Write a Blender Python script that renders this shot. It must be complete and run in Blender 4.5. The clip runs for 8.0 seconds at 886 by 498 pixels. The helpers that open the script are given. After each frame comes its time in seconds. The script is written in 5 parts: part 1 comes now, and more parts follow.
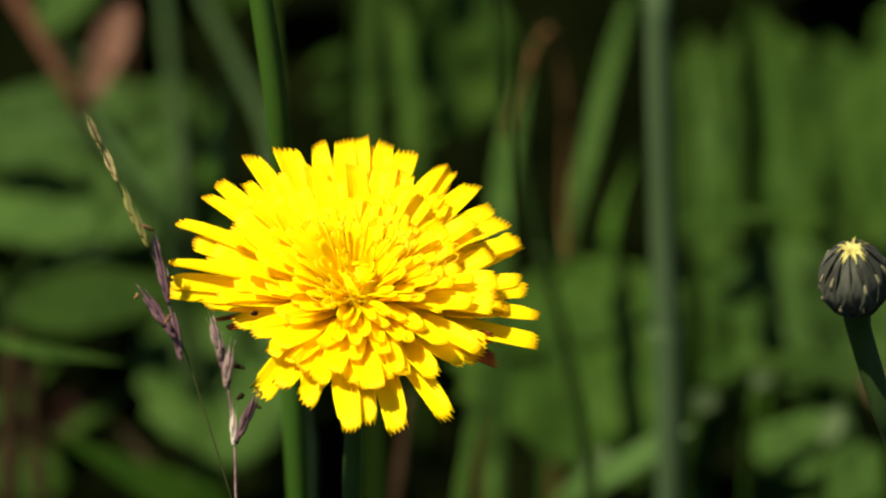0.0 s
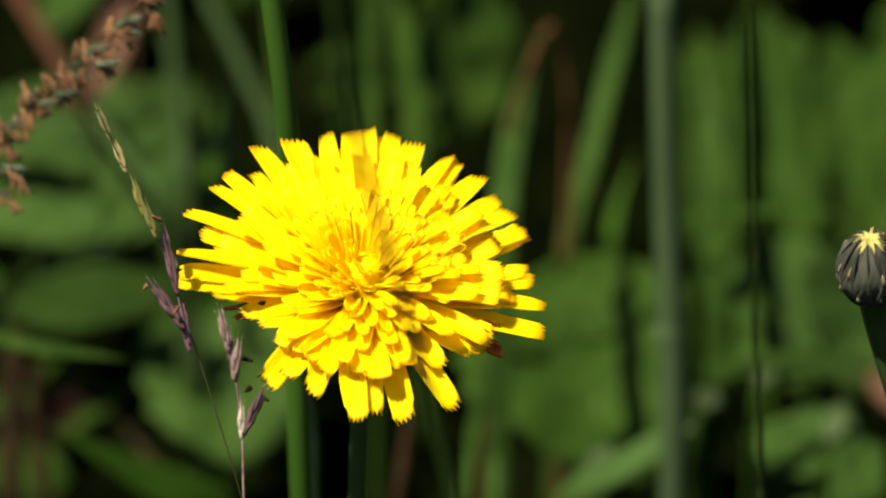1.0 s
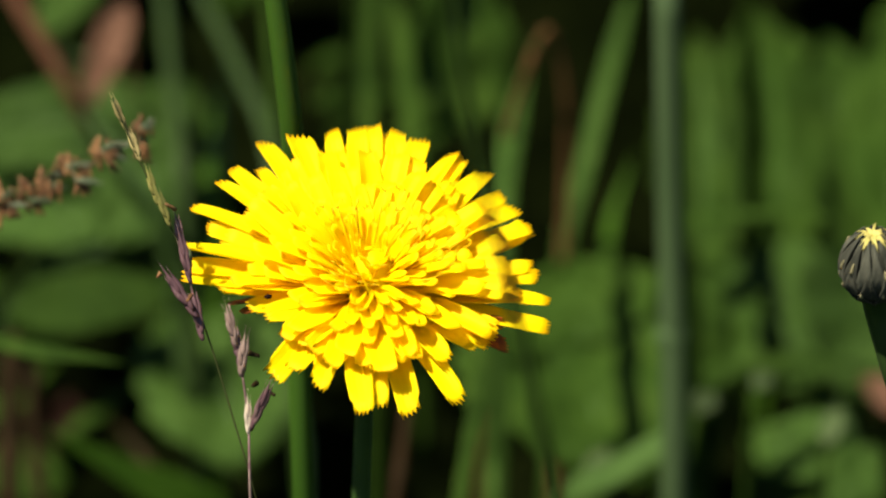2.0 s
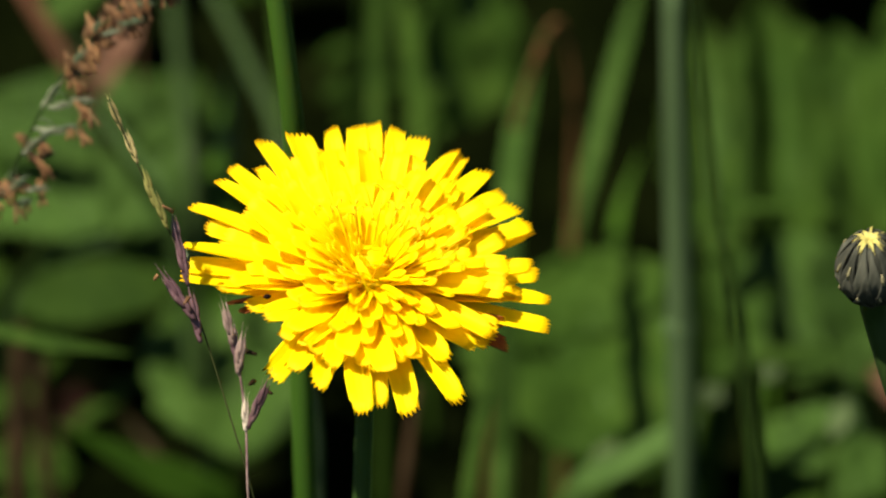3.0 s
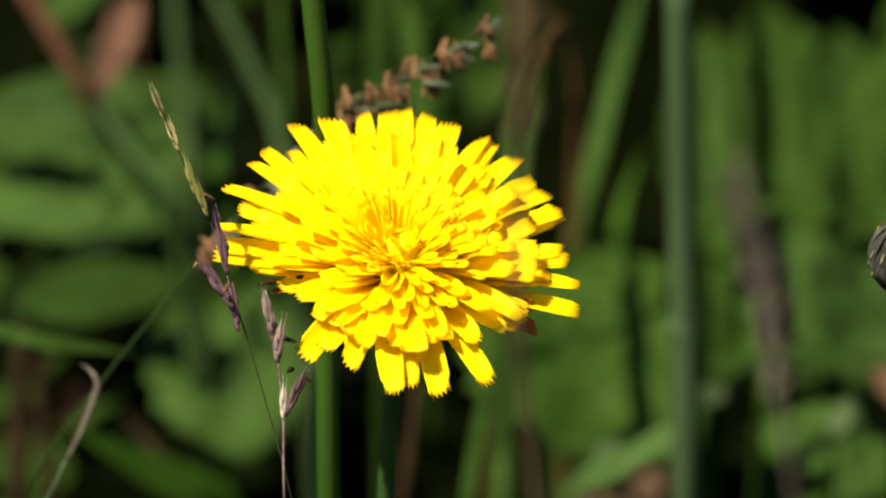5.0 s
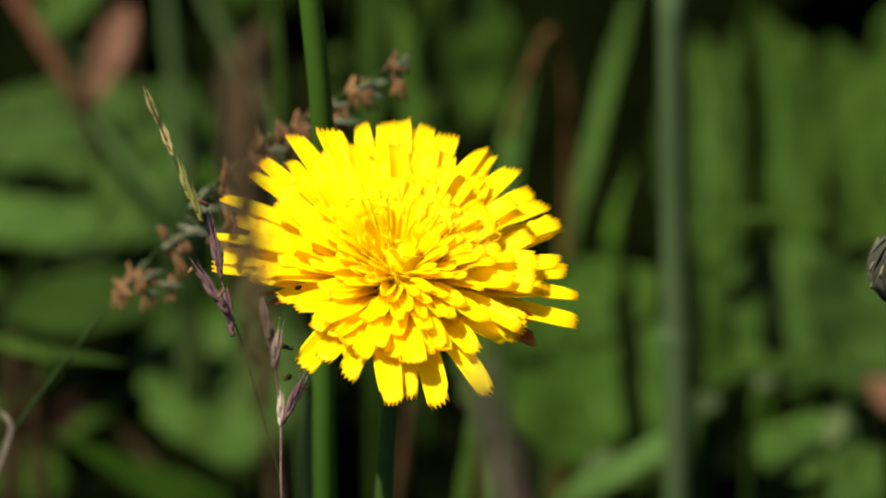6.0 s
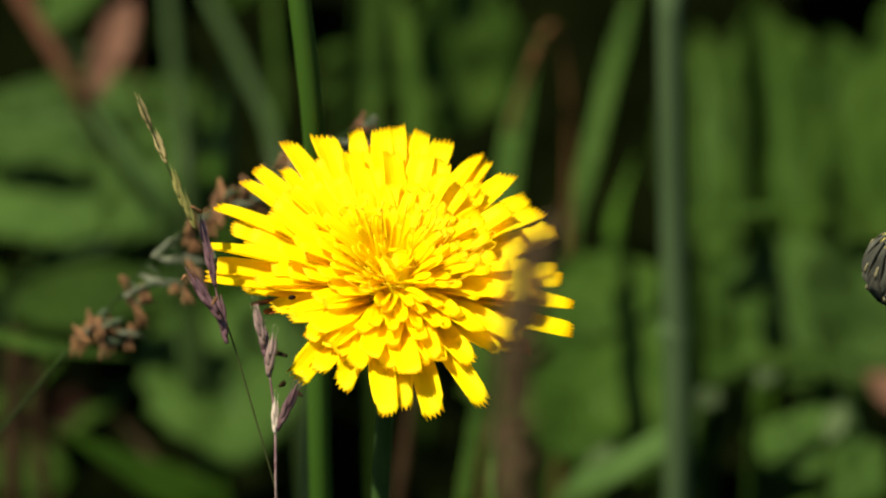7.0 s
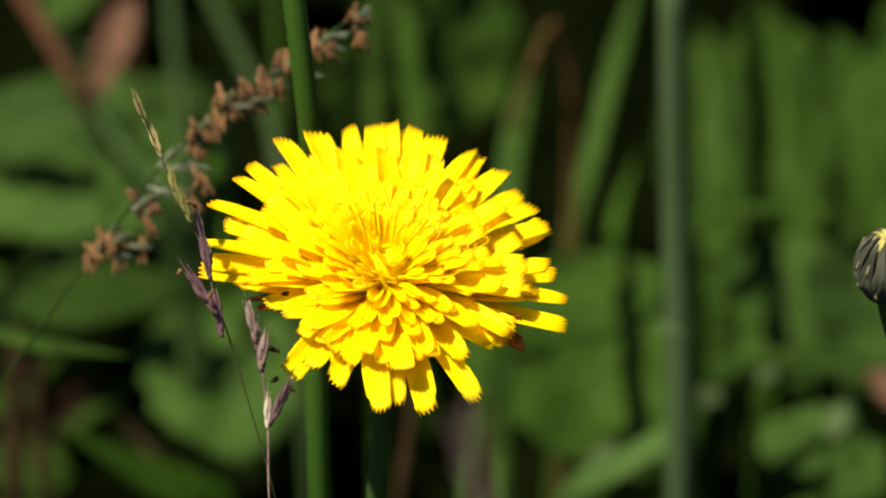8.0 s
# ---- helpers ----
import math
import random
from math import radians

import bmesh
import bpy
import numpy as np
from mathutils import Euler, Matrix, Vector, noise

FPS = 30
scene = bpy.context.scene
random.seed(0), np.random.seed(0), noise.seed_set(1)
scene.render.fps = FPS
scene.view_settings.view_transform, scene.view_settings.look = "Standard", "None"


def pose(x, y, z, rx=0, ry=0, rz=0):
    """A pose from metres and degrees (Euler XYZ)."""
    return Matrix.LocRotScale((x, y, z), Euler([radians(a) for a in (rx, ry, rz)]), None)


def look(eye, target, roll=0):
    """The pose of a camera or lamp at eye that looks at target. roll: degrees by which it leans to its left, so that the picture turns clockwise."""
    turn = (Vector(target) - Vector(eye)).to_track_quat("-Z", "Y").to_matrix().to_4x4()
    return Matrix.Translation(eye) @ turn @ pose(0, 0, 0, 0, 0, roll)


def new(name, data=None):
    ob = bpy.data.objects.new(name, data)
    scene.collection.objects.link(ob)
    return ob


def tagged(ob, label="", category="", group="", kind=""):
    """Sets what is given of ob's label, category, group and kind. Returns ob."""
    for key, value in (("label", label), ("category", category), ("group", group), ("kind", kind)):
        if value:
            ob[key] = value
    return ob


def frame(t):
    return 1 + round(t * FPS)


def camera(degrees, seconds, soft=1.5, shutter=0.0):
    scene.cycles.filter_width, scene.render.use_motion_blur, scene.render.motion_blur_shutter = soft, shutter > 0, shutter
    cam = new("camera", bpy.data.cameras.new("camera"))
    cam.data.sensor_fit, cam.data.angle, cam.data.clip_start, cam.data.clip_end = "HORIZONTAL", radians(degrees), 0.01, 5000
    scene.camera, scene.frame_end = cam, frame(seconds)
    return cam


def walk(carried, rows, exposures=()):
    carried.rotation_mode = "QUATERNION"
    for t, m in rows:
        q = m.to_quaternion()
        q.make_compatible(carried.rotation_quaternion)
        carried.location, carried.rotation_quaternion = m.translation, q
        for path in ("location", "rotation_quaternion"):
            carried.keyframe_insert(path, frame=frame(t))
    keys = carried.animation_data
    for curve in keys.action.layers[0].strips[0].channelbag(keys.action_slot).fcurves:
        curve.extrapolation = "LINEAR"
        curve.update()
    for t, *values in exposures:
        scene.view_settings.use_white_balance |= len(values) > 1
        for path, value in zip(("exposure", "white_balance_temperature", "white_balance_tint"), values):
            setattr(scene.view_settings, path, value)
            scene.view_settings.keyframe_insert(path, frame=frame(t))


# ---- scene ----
# ---- camera ----
cam = camera(14.0, 8.0, soft=2.2, shutter=0.25)
cam.data.dof.use_dof = True
cam.data.dof.focus_distance = 0.336
cam.data.dof.aperture_fstop = 25.0
cam.data.dof.aperture_blades = 0
EYE = (0.0, -0.2866, 0.3791)
# seconds, yaw and pitch of the tripod head's tremble in degrees
TREMBLE = [
    (0.0, 0.0000, 0.0000),
    (0.5, 0.0808, -0.0897),
    (1.0, 0.0449, -0.0449),
    (1.5, 0.0000, -0.0269),
    (2.8, -0.0090, 0.0538),
    (3.0, 0.1436, -0.1256),
    (3.5, -0.0628, 0.0987),
    (4.0, 0.1615, -0.1256),
    (4.5, 0.0000, 0.0179),
    (4.7, 0.1795, -0.1346),
    (5.8, 0.0538, -0.0179),
    (6.0, 0.0359, 0.0179),
    (6.5, 0.1167, -0.0808),
    (7.0, 0.0628, -0.0628),
    (7.5, -0.0090, 0.0897),
    (8.0, 0.0897, -0.0897)]
walk(cam, [(t, pose(*EYE, 58.0 + pitch, 0, yaw)) for t, yaw, pitch in TREMBLE],
     exposures=[(0.0, 1.13), (1.5, 1.19), (3.0, 1.26), (4.5, 1.28), (6.0, 1.19), (7.0, 1.13), (8.0, 1.13)])

# ---- light ----
SUN_TO = Vector((-0.40, -0.21, 0.89)).normalized()
world = bpy.data.worlds.new("sky")
scene.world = world
world.use_nodes = True
wn = world.node_tree.nodes
sky = wn.new("ShaderNodeTexSky")
sky.sky_type = "NISHITA"
sky.sun_disc = False
sky.sun_elevation = math.asin(SUN_TO.z)
sky.sun_rotation = math.atan2(SUN_TO.x, SUN_TO.y)
wn["Background"].inputs["Strength"].default_value = 0.045
world.node_tree.links.new(sky.outputs[0], wn["Background"].inputs["Color"])
sun = new("sun", bpy.data.lights.new("sun", "SUN"))
sun.data.energy = 5.0
sun.data.angle = radians(0.53)
sun.data.color = (1.0, 0.945, 0.75)
sun.matrix_world = look((SUN_TO * 3.0), (0, 0, 0))

# ---- materials ----
def material(name, colors, scale=400.0, rough=0.5, thin=0.0, bump=0.2, stretch=(1, 1, 1), spec=0.25, spread=0.25, tip_color=None, passed=None):
    """Two-scale mottled surface; thin: the share of light that passes through it."""
    m = bpy.data.materials.new(name)
    m.use_nodes = True
    nt = m.node_tree
    n, link = nt.nodes, nt.links.new
    bsdf, out = n["Principled BSDF"], n["Material Output"]
    co, info, mapping = n.new("ShaderNodeTexCoord"), n.new("ShaderNodeObjectInfo"), n.new("ShaderNodeMapping")
    mapping.inputs["Scale"].default_value = stretch
    link(co.outputs["Object"], mapping.inputs["Vector"])
    fine, broad = n.new("ShaderNodeTexNoise"), n.new("ShaderNodeTexNoise")
    for tex, s, d in ((fine, scale, 4.0), (broad, scale * 0.13, 2.0)):
        link(mapping.outputs[0], tex.inputs["Vector"])
        tex.inputs["Scale"].default_value = s
        tex.inputs["Detail"].default_value = d
    add = n.new("ShaderNodeMath")
    add.operation = "ADD"
    link(fine.outputs["Fac"], add.inputs[0])
    link(broad.outputs["Fac"], add.inputs[1])
    half = n.new("ShaderNodeMath")
    half.operation = "MULTIPLY_ADD"
    half.inputs[1].default_value, half.inputs[2].default_value = 1.1, -0.6
    link(add.outputs[0], half.inputs[0])
    ramp = n.new("ShaderNodeValToRGB")
    link(half.outputs[0], ramp.inputs[0])
    ramp.color_ramp.elements[0].color = (*colors[0], 1)
    ramp.color_ramp.elements[1].color = (*colors[-1], 1)
    for i, c in enumerate(colors[1:-1]):
        ramp.color_ramp.elements.new((i + 1) / (len(colors) - 1)).color = (*c, 1)
    hue = n.new("ShaderNodeHueSaturation")
    vary = n.new("ShaderNodeMapRange")
    vary.inputs["To Min"].default_value, vary.inputs["To Max"].default_value = 1 - spread, 1 + spread
    link(info.outputs["Random"], vary.inputs["Value"])
    link(vary.outputs[0], hue.inputs["Value"])
    link(ramp.outputs[0], hue.inputs["Color"])
    color = hue.outputs[0]
    if tip_color:
        split, edge, tint = n.new("ShaderNodeSeparateXYZ"), n.new("ShaderNodeMapRange"), n.new("ShaderNodeMix")
        link(co.outputs["Generated"], split.inputs[0])
        link(split.outputs["X"], edge.inputs["Value"])
        edge.inputs["From Min"].default_value, edge.inputs["From Max"].default_value = 0.91, 1.0
        tint.data_type = "RGBA"
        link(edge.outputs[0], tint.inputs["Factor"])
        link(color, tint.inputs["A"])
        tint.inputs["B"].default_value = (*tip_color, 1)
        color = tint.outputs["Result"]
    link(color, bsdf.inputs["Base Color"])
    bsdf.inputs["Roughness"].default_value = rough
    bsdf.inputs["Specular IOR Level"].default_value = spec
    bm = n.new("ShaderNodeBump")
    bm.inputs["Strength"].default_value, bm.inputs["Distance"].default_value = bump, 0.0003
    link(fine.outputs["Fac"], bm.inputs["Height"])
    link(bm.outputs[0], bsdf.inputs["Normal"])
    if thin:
        through_leaf, mix = n.new("ShaderNodeBsdfTranslucent"), n.new("ShaderNodeMixShader")
        if passed:
            through_leaf.inputs["Color"].default_value = (*passed, 1)
        else:
            link(color, through_leaf.inputs["Color"])
        mix.inputs[0].default_value = thin
        link(bsdf.outputs[0], mix.inputs[1])
        link(through_leaf.outputs[0], mix.inputs[2])
        link(mix.outputs[0], out.inputs["Surface"])
    return m


PETAL = material("petal", [(0.94, 0.74, 0.0), (0.96, 0.79, 0.0), (0.97, 0.83, 0.003)], 500, 0.6, 0.57, 0.1, (1, 4, 4), 0.12, 0.08, (0.72, 0.32, 0.0), (1.0, 0.80, 0.0))
STYLE = material("style", [(0.85, 0.52, 0.0), (0.92, 0.66, 0.0)], 900, 0.6, 0.25, 0.1, spec=0.2, spread=0.1)
WITHERED = material("withered_floret", [(0.05, 0.008, 0.002), (0.20, 0.05, 0.006), (0.42, 0.17, 0.01)], 700, 0.7, 0.2, 0.4)
STEM = material("hairy_stem", [(0.0137, 0.0319, 0.0055), (0.0274, 0.0547, 0.0091)], 900, 0.6, 0, 0.4, (1, 1, 0.2))
BUD = material("bud_bract", [(0.0105, 0.0125, 0.0070), (0.028, 0.029, 0.021), (0.074, 0.070, 0.052)], 900, 0.8, 0, 0.8, (1, 1, 0.3), 0.2, 0.4)
BUD_TIP = material("bract_tip", [(0.152, 0.1292, 0.0684), (0.2432, 0.2128, 0.114)], 900, 0.6)
BUD_FLORET = material("closed_floret", [(0.304, 0.2508, 0.0456), (0.456, 0.3952, 0.1216)], 900, 0.6, 0.2)
CULM = material("grass_culm", [(0.018, 0.048, 0.004), (0.034, 0.074, 0.008)], 300, 0.45, 0.15, 0.2, (1, 1, 0.1))
PURPLE = material("purple_glume", [(0.034, 0.013, 0.020), (0.125, 0.060, 0.068), (0.38, 0.27, 0.23)], 1400, 0.5, 0.15, 0.3, (1, 1, 0.4), 0.5, 0.3)
STRAW = material("straw_glume", [(0.15, 0.115, 0.045), (0.28, 0.22, 0.090), (0.38, 0.30, 0.15)], 900, 0.5, 0.2, 0.3, (1, 1, 0.4))
OLIVE = material("olive_glume", [(0.10, 0.11, 0.026), (0.22, 0.20, 0.055), (0.34, 0.25, 0.11)], 900, 0.5, 0.2, 0.3, (1, 1, 0.4))
GREEN_GLUME = material("green_glume", [(0.022, 0.038, 0.014), (0.050, 0.068, 0.033), (0.10, 0.112, 0.068)], 900, 0.5, 0.2, 0.3)
DULL_FLORET = material("dull_floret", [(0.050, 0.026, 0.014), (0.105, 0.060, 0.036), (0.17, 0.11, 0.075)], 900, 0.7, 0.15, 0.3, spec=0.1)
WHITE_GLUME = material("white_glume", [(0.32, 0.24, 0.18), (0.60, 0.50, 0.40)], 1200, 0.5, 0.2, 0.3, spec=0.3)
PALE_GLUME = material("pale_glume", [(0.05, 0.062, 0.034), (0.12, 0.128, 0.080), (0.24, 0.23, 0.17)], 900, 0.5, 0.25, 0.3)
ANTHER = material("anther", [(0.062, 0.027, 0.010), (0.120, 0.055, 0.021), (0.21, 0.11, 0.046)], 1200, 0.7, 0.1, 0.4, spread=0.45)
THIN_STEM = material("thin_stem", [(0.0075, 0.0152, 0.0025), (0.0165, 0.0304, 0.0050)], 600, 0.6, 0, 0.2, spec=0.08)
OLIVE_STEM = material("olive_stem", [(0.022, 0.030, 0.008), (0.045, 0.050, 0.016)], 600, 0.6, 0.1, 0.2, spec=0.1)
GREY_STEM = material("grey_green_stem", [(0.038, 0.066, 0.024), (0.066, 0.098, 0.042)], 250, 0.6, 0.1, 0.3, (1, 1, 0.1), 0.12)
BLADE = material("grass_blade", [(0.0164, 0.0465, 0.0027), (0.0301, 0.0711, 0.0044), (0.041, 0.0903, 0.0066)], 260, 0.65, 0.35, 0.3, (1, 1, 0.1), 0.1)
PALE_BLADE = material("pale_blade", [(0.030, 0.062, 0.011), (0.060, 0.108, 0.024)], 260, 0.5, 0.3, 0.3, (1, 1, 0.2), 0.3)
PALE_TIP = material("pale_leaf_tip", [(0.034, 0.054, 0.016), (0.072, 0.095, 0.038)], 400, 0.5, 0.3, 0.3, spec=0.2)
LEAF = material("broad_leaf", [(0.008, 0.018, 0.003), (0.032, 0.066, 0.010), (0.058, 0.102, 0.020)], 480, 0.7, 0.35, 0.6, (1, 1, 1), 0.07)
# LEAF's darker copy: shade among the background leaves is put into its colour
SHADED_LEAF = material("shaded_leaf", [(0.0052, 0.013, 0.0014), (0.0203, 0.043, 0.0052), (0.038, 0.066, 0.0095)], 440, 0.75, 0.3, 0.5, (1, 1, 1), 0.04)
DRY = material("dry_stalk", [(0.009, 0.005, 0.002), (0.030, 0.017, 0.007)], 300, 0.7, 0, 0.4, (1, 1, 0.2), 0.05)
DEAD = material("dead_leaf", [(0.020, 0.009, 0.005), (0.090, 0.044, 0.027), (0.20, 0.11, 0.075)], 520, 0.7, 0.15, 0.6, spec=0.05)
# near-black: the deep shade between the plants is put into this colour
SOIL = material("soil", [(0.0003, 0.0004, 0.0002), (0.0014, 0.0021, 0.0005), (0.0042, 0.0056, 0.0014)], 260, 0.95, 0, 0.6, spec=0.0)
RED_STALK = material("red_stalk", [(0.030, 0.012, 0.006), (0.075, 0.032, 0.017)], 300, 0.7, 0, 0.4, (1, 1, 0.2), 0.05)
INNER_PETAL = material("inner_petal", [(0.95, 0.77, 0.0), (0.97, 0.84, 0.0), (0.98, 0.89, 0.003)], 500, 0.6, 0.66, 0.1, (1, 4, 4), 0.12, 0.08, (0.86, 0.48, 0.0), (1.0, 0.82, 0.0))
GREY_GLUME = material("grey_glume", [(0.035, 0.026, 0.020), (0.085, 0.066, 0.050), (0.14, 0.11, 0.085)], 900, 0.6, 0.15, 0.3, (1, 1, 0.4), 0.3, 0.3)
RUST = material("rusty_stalk", [(0.038, 0.0167, 0.0061), (0.0912, 0.0456, 0.0167)], 300, 0.7, 0, 0.4, (1, 1, 0.2), 0.05)
BROWN_GLUME = material("brown_glume", [(0.0205, 0.0137, 0.0068), (0.0517, 0.0334, 0.0167), (0.1026, 0.0684, 0.038)], 900, 0.7, 0.15, 0.3, (1, 1, 0.4), 0.08, 0.3)
PALE_STEM = material("pale_stem", [(0.0175, 0.0315, 0.0080), (0.0275, 0.0465, 0.0125)], 250, 0.5, 0.15, 0.3, (1, 1, 0.1), 0.08)
# dead-leaf brown darkened to hold shade; also the speck's own dark brown
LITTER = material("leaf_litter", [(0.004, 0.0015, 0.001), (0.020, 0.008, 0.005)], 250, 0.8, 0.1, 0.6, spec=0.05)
PINK_GLUME = material("pink_glume", [(0.1368, 0.0836, 0.076), (0.2888, 0.19, 0.1596), (0.418, 0.3192, 0.2584)], 1200, 0.5, 0.2, 0.3, (4, 4, 0.4), 0.4, 0.25)

# beyond the plants' patch the shade-dark soil is overgrown with short turf
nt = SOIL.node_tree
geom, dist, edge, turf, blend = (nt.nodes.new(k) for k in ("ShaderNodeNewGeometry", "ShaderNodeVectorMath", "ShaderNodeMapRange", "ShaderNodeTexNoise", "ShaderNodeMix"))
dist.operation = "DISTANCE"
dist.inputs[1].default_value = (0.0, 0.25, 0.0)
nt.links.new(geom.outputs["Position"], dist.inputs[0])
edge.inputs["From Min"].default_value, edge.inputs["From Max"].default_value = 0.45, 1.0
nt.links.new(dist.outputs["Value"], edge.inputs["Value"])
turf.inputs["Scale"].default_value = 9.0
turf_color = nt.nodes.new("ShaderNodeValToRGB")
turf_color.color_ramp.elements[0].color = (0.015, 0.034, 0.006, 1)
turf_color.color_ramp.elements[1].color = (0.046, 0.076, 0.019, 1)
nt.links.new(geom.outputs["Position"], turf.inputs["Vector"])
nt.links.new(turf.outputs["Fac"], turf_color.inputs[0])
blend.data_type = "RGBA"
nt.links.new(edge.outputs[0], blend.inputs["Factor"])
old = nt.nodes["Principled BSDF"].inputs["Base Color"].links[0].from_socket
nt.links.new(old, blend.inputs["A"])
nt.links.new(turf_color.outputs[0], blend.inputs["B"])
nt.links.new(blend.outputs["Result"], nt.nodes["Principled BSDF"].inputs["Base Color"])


# ---- building helpers ----
def thing(name, base, label, category, group="", kind=""):
    """An Empty at the thing's base; its parts are built in world places."""
    ob = new(name)
    ob.empty_display_size = 0.005
    ob.location = base
    return tagged(ob, label, category, group, kind)


def root_place(ob):
    place = Vector((0, 0, 0))
    while ob is not None:
        place = place + ob.location
        ob = ob.parent
    return place


def mesh_of(name, verts, faces, mat, shift=Vector((0, 0, 0))):
    me = bpy.data.meshes.new(name)
    me.from_pydata([tuple(Vector(v) - shift) for v in verts], [], faces)
    me.materials.append(mat)
    me.polygons.foreach_set("use_smooth", [True] * len(me.polygons))
    me.update()
    return me


def part(name, geo, mat, parent, label=""):
    """One mesh part from (verts, faces) in world places."""
    ob = new(name, mesh_of(name, geo[0], geo[1], mat, root_place(parent) if parent else Vector((0, 0, 0))))
    if parent:
        ob.parent = parent
    if label:
        ob["label"] = label
    return ob


def join(*geos):
    verts, faces = [], []
    for v, f in geos:
        k = len(verts)
        verts += list(v)
        faces += [tuple(i + k for i in q) for q in f]
    return verts, faces


def smooth_line(pts, n):
    """n points along a smooth curve through pts that does not overshoot at uneven spacing."""
    p = [Vector(q) for q in pts]
    if len(p) == 2:
        return [p[0].lerp(p[1], i / (n - 1)) for i in range(n)]
    last = len(p) - 1
    lean = []
    for k, q in enumerate(p):
        a, b = p[max(k - 1, 0)], p[min(k + 1, last)]
        reach = min((q - c).length for c in (a, b) if (q - c).length > 0)
        lean.append((b - a).normalized() * reach)
    res = []
    for i in range(n):
        x = i / (n - 1) * last
        k = min(int(x), last - 1)
        u = x - k
        res.append(p[k] * (2 * u ** 3 - 3 * u * u + 1) + lean[k] * (u ** 3 - 2 * u * u + u) + p[k + 1] * (3 * u * u - 2 * u ** 3) + lean[k + 1] * (u ** 3 - u * u))
    return res


def tube(pts, r0, r1, n=10, sides=7, bulge=None):
    """A round stem through pts, from radius r0 to r1, closed at both ends; bulge(u) scales the radius."""
    line = smooth_line(pts, n)
    verts, faces = [], []
    side = None
    for i, p in enumerate(line):
        along = (line[min(i + 1, n - 1)] - line[max(i - 1, 0)]).normalized()
        if side is None:
            side = along.orthogonal().normalized()
        side = (side - along * side.dot(along)).normalized()
        other = along.cross(side)
        u = i / (n - 1)
        r = (r0 + (r1 - r0) * u) * (bulge(u) if bulge else 1)
        for k in range(sides):
            a = 2 * math.pi * k / sides
            verts.append(p + side * (r * math.cos(a)) + other * (r * math.sin(a)))
    for i in range(n - 1):
        for k in range(sides):
            k2 = (k + 1) % sides
            faces.append((i * sides + k, i * sides + k2, (i + 1) * sides + k2, (i + 1) * sides + k))
    faces.append(tuple(reversed(range(sides))))
    faces.append(tuple((n - 1) * sides + k for k in range(sides)))
    return verts, faces


def sheet(grid, thick):
    """A closed thin shell from rows of points."""
    rows, cols = len(grid), len(grid[0])
    top = [Vector(p) for row in grid for p in row]
    low = []
    for i in range(rows):
        for j in range(cols):
            a = top[min(i + 1, rows - 1) * cols + j] - top[max(i - 1, 0) * cols + j]
            b = top[i * cols + min(j + 1, cols - 1)] - top[i * cols + max(j - 1, 0)]
            nn = a.cross(b)
            nn = nn.normalized() if nn.length > 1e-14 else Vector((0, 0, 1))
            low.append(top[i * cols + j] - nn * thick)
    k = rows * cols
    faces = []
    for i in range(rows - 1):
        for j in range(cols - 1):
            a, b, c, d = i * cols + j, (i + 1) * cols + j, (i + 1) * cols + j + 1, i * cols + j + 1
            faces += [(a, b, c, d), (a + k, d + k, c + k, b + k)]
    rim = [j for j in range(cols)] + [i * cols + cols - 1 for i in range(1, rows)]
    rim += [(rows - 1) * cols + j for j in range(cols - 2, -1, -1)] + [i * cols for i in range(rows - 2, 0, -1)]
    for a, b in zip(rim, rim[1:] + rim[:1]):
        faces.append((a, b, b + k, a + k))
    return top + low, faces


def blade_geo(pts, width, face=(0, -0.6, 0.8), fold=0.15, n=14, tip=0.15, thick=0.0002, twist=0.0):
    """A grass blade along pts, keeled along its middle; tip: the share of its length that tapers."""
    line = smooth_line(pts, n)
    grid = []
    for i, p in enumerate(line):
        u = i / (n - 1)
        along = (line[min(i + 1, n - 1)] - line[max(i - 1, 0)]).normalized()
        side = along.cross(Vector(face)).normalized()
        if twist:
            side = Matrix.Rotation(twist * u, 3, along) @ side
        up = side.cross(along)
        w = width * 0.5 * min(1.0, 0.75 + u) * max(0.03, min(1.0, (1.0 - u) / tip))
        grid.append([p + side * (w * s) + up * (abs(s) * w * fold) for s in (-1, -0.5, 0, 0.5, 1)])
    return sheet(grid, thick)


def leaf_geo(base, tip, width, face, seed, fold=0.2, droop=0.12, teeth=0.06, n=16, wide=0.42, thick=0.00025):
    """A broad leaf with a sunken midrib, quilted surface and a toothed edge."""
    rng = random.Random(seed)
    base, tip = Vector(base), Vector(tip)
    along = (tip - base)
    length = along.length
    along.normalize()
    side = along.cross(Vector(face)).normalized()
    up = side.cross(along)
    off = Vector((rng.uniform(0, 9), rng.uniform(0, 9), rng.uniform(0, 9)))
    grid = []
    cols = 13
    for i in range(n):
        u = i / (n - 1)
        if u < wide:
            w = math.sin(u / wide * math.pi / 2) ** 0.7
        else:
            w = math.cos((u - wide) / (1 - wide) * math.pi / 2) ** 0.8
        w = max(0.015, w) * width * 0.5
        w *= 1 + teeth * (1 if i % 2 else -1)
        wl, wr = (w * (1 + 0.22 * noise.noise(off + Vector((u * 3.1, 7.0 * k, 3.0)))) for k in (1, 2))
        row = []
        for j in range(cols):
            s = j / (cols - 1) * 2 - 1
            q = base + along * (length * u) + side * ((wl if s < 0 else wr) * s)
            lift = abs(s) * w * fold - droop * length * u * u + 0.035 * width * math.sin(u * 17 + abs(s) * 5)
            lift += 0.10 * width * noise.noise(off + Vector((u * 2.2, s * 1.3, 0)))
            row.append(q + up * lift)
        grid.append(row)
    return sheet(grid, thick)


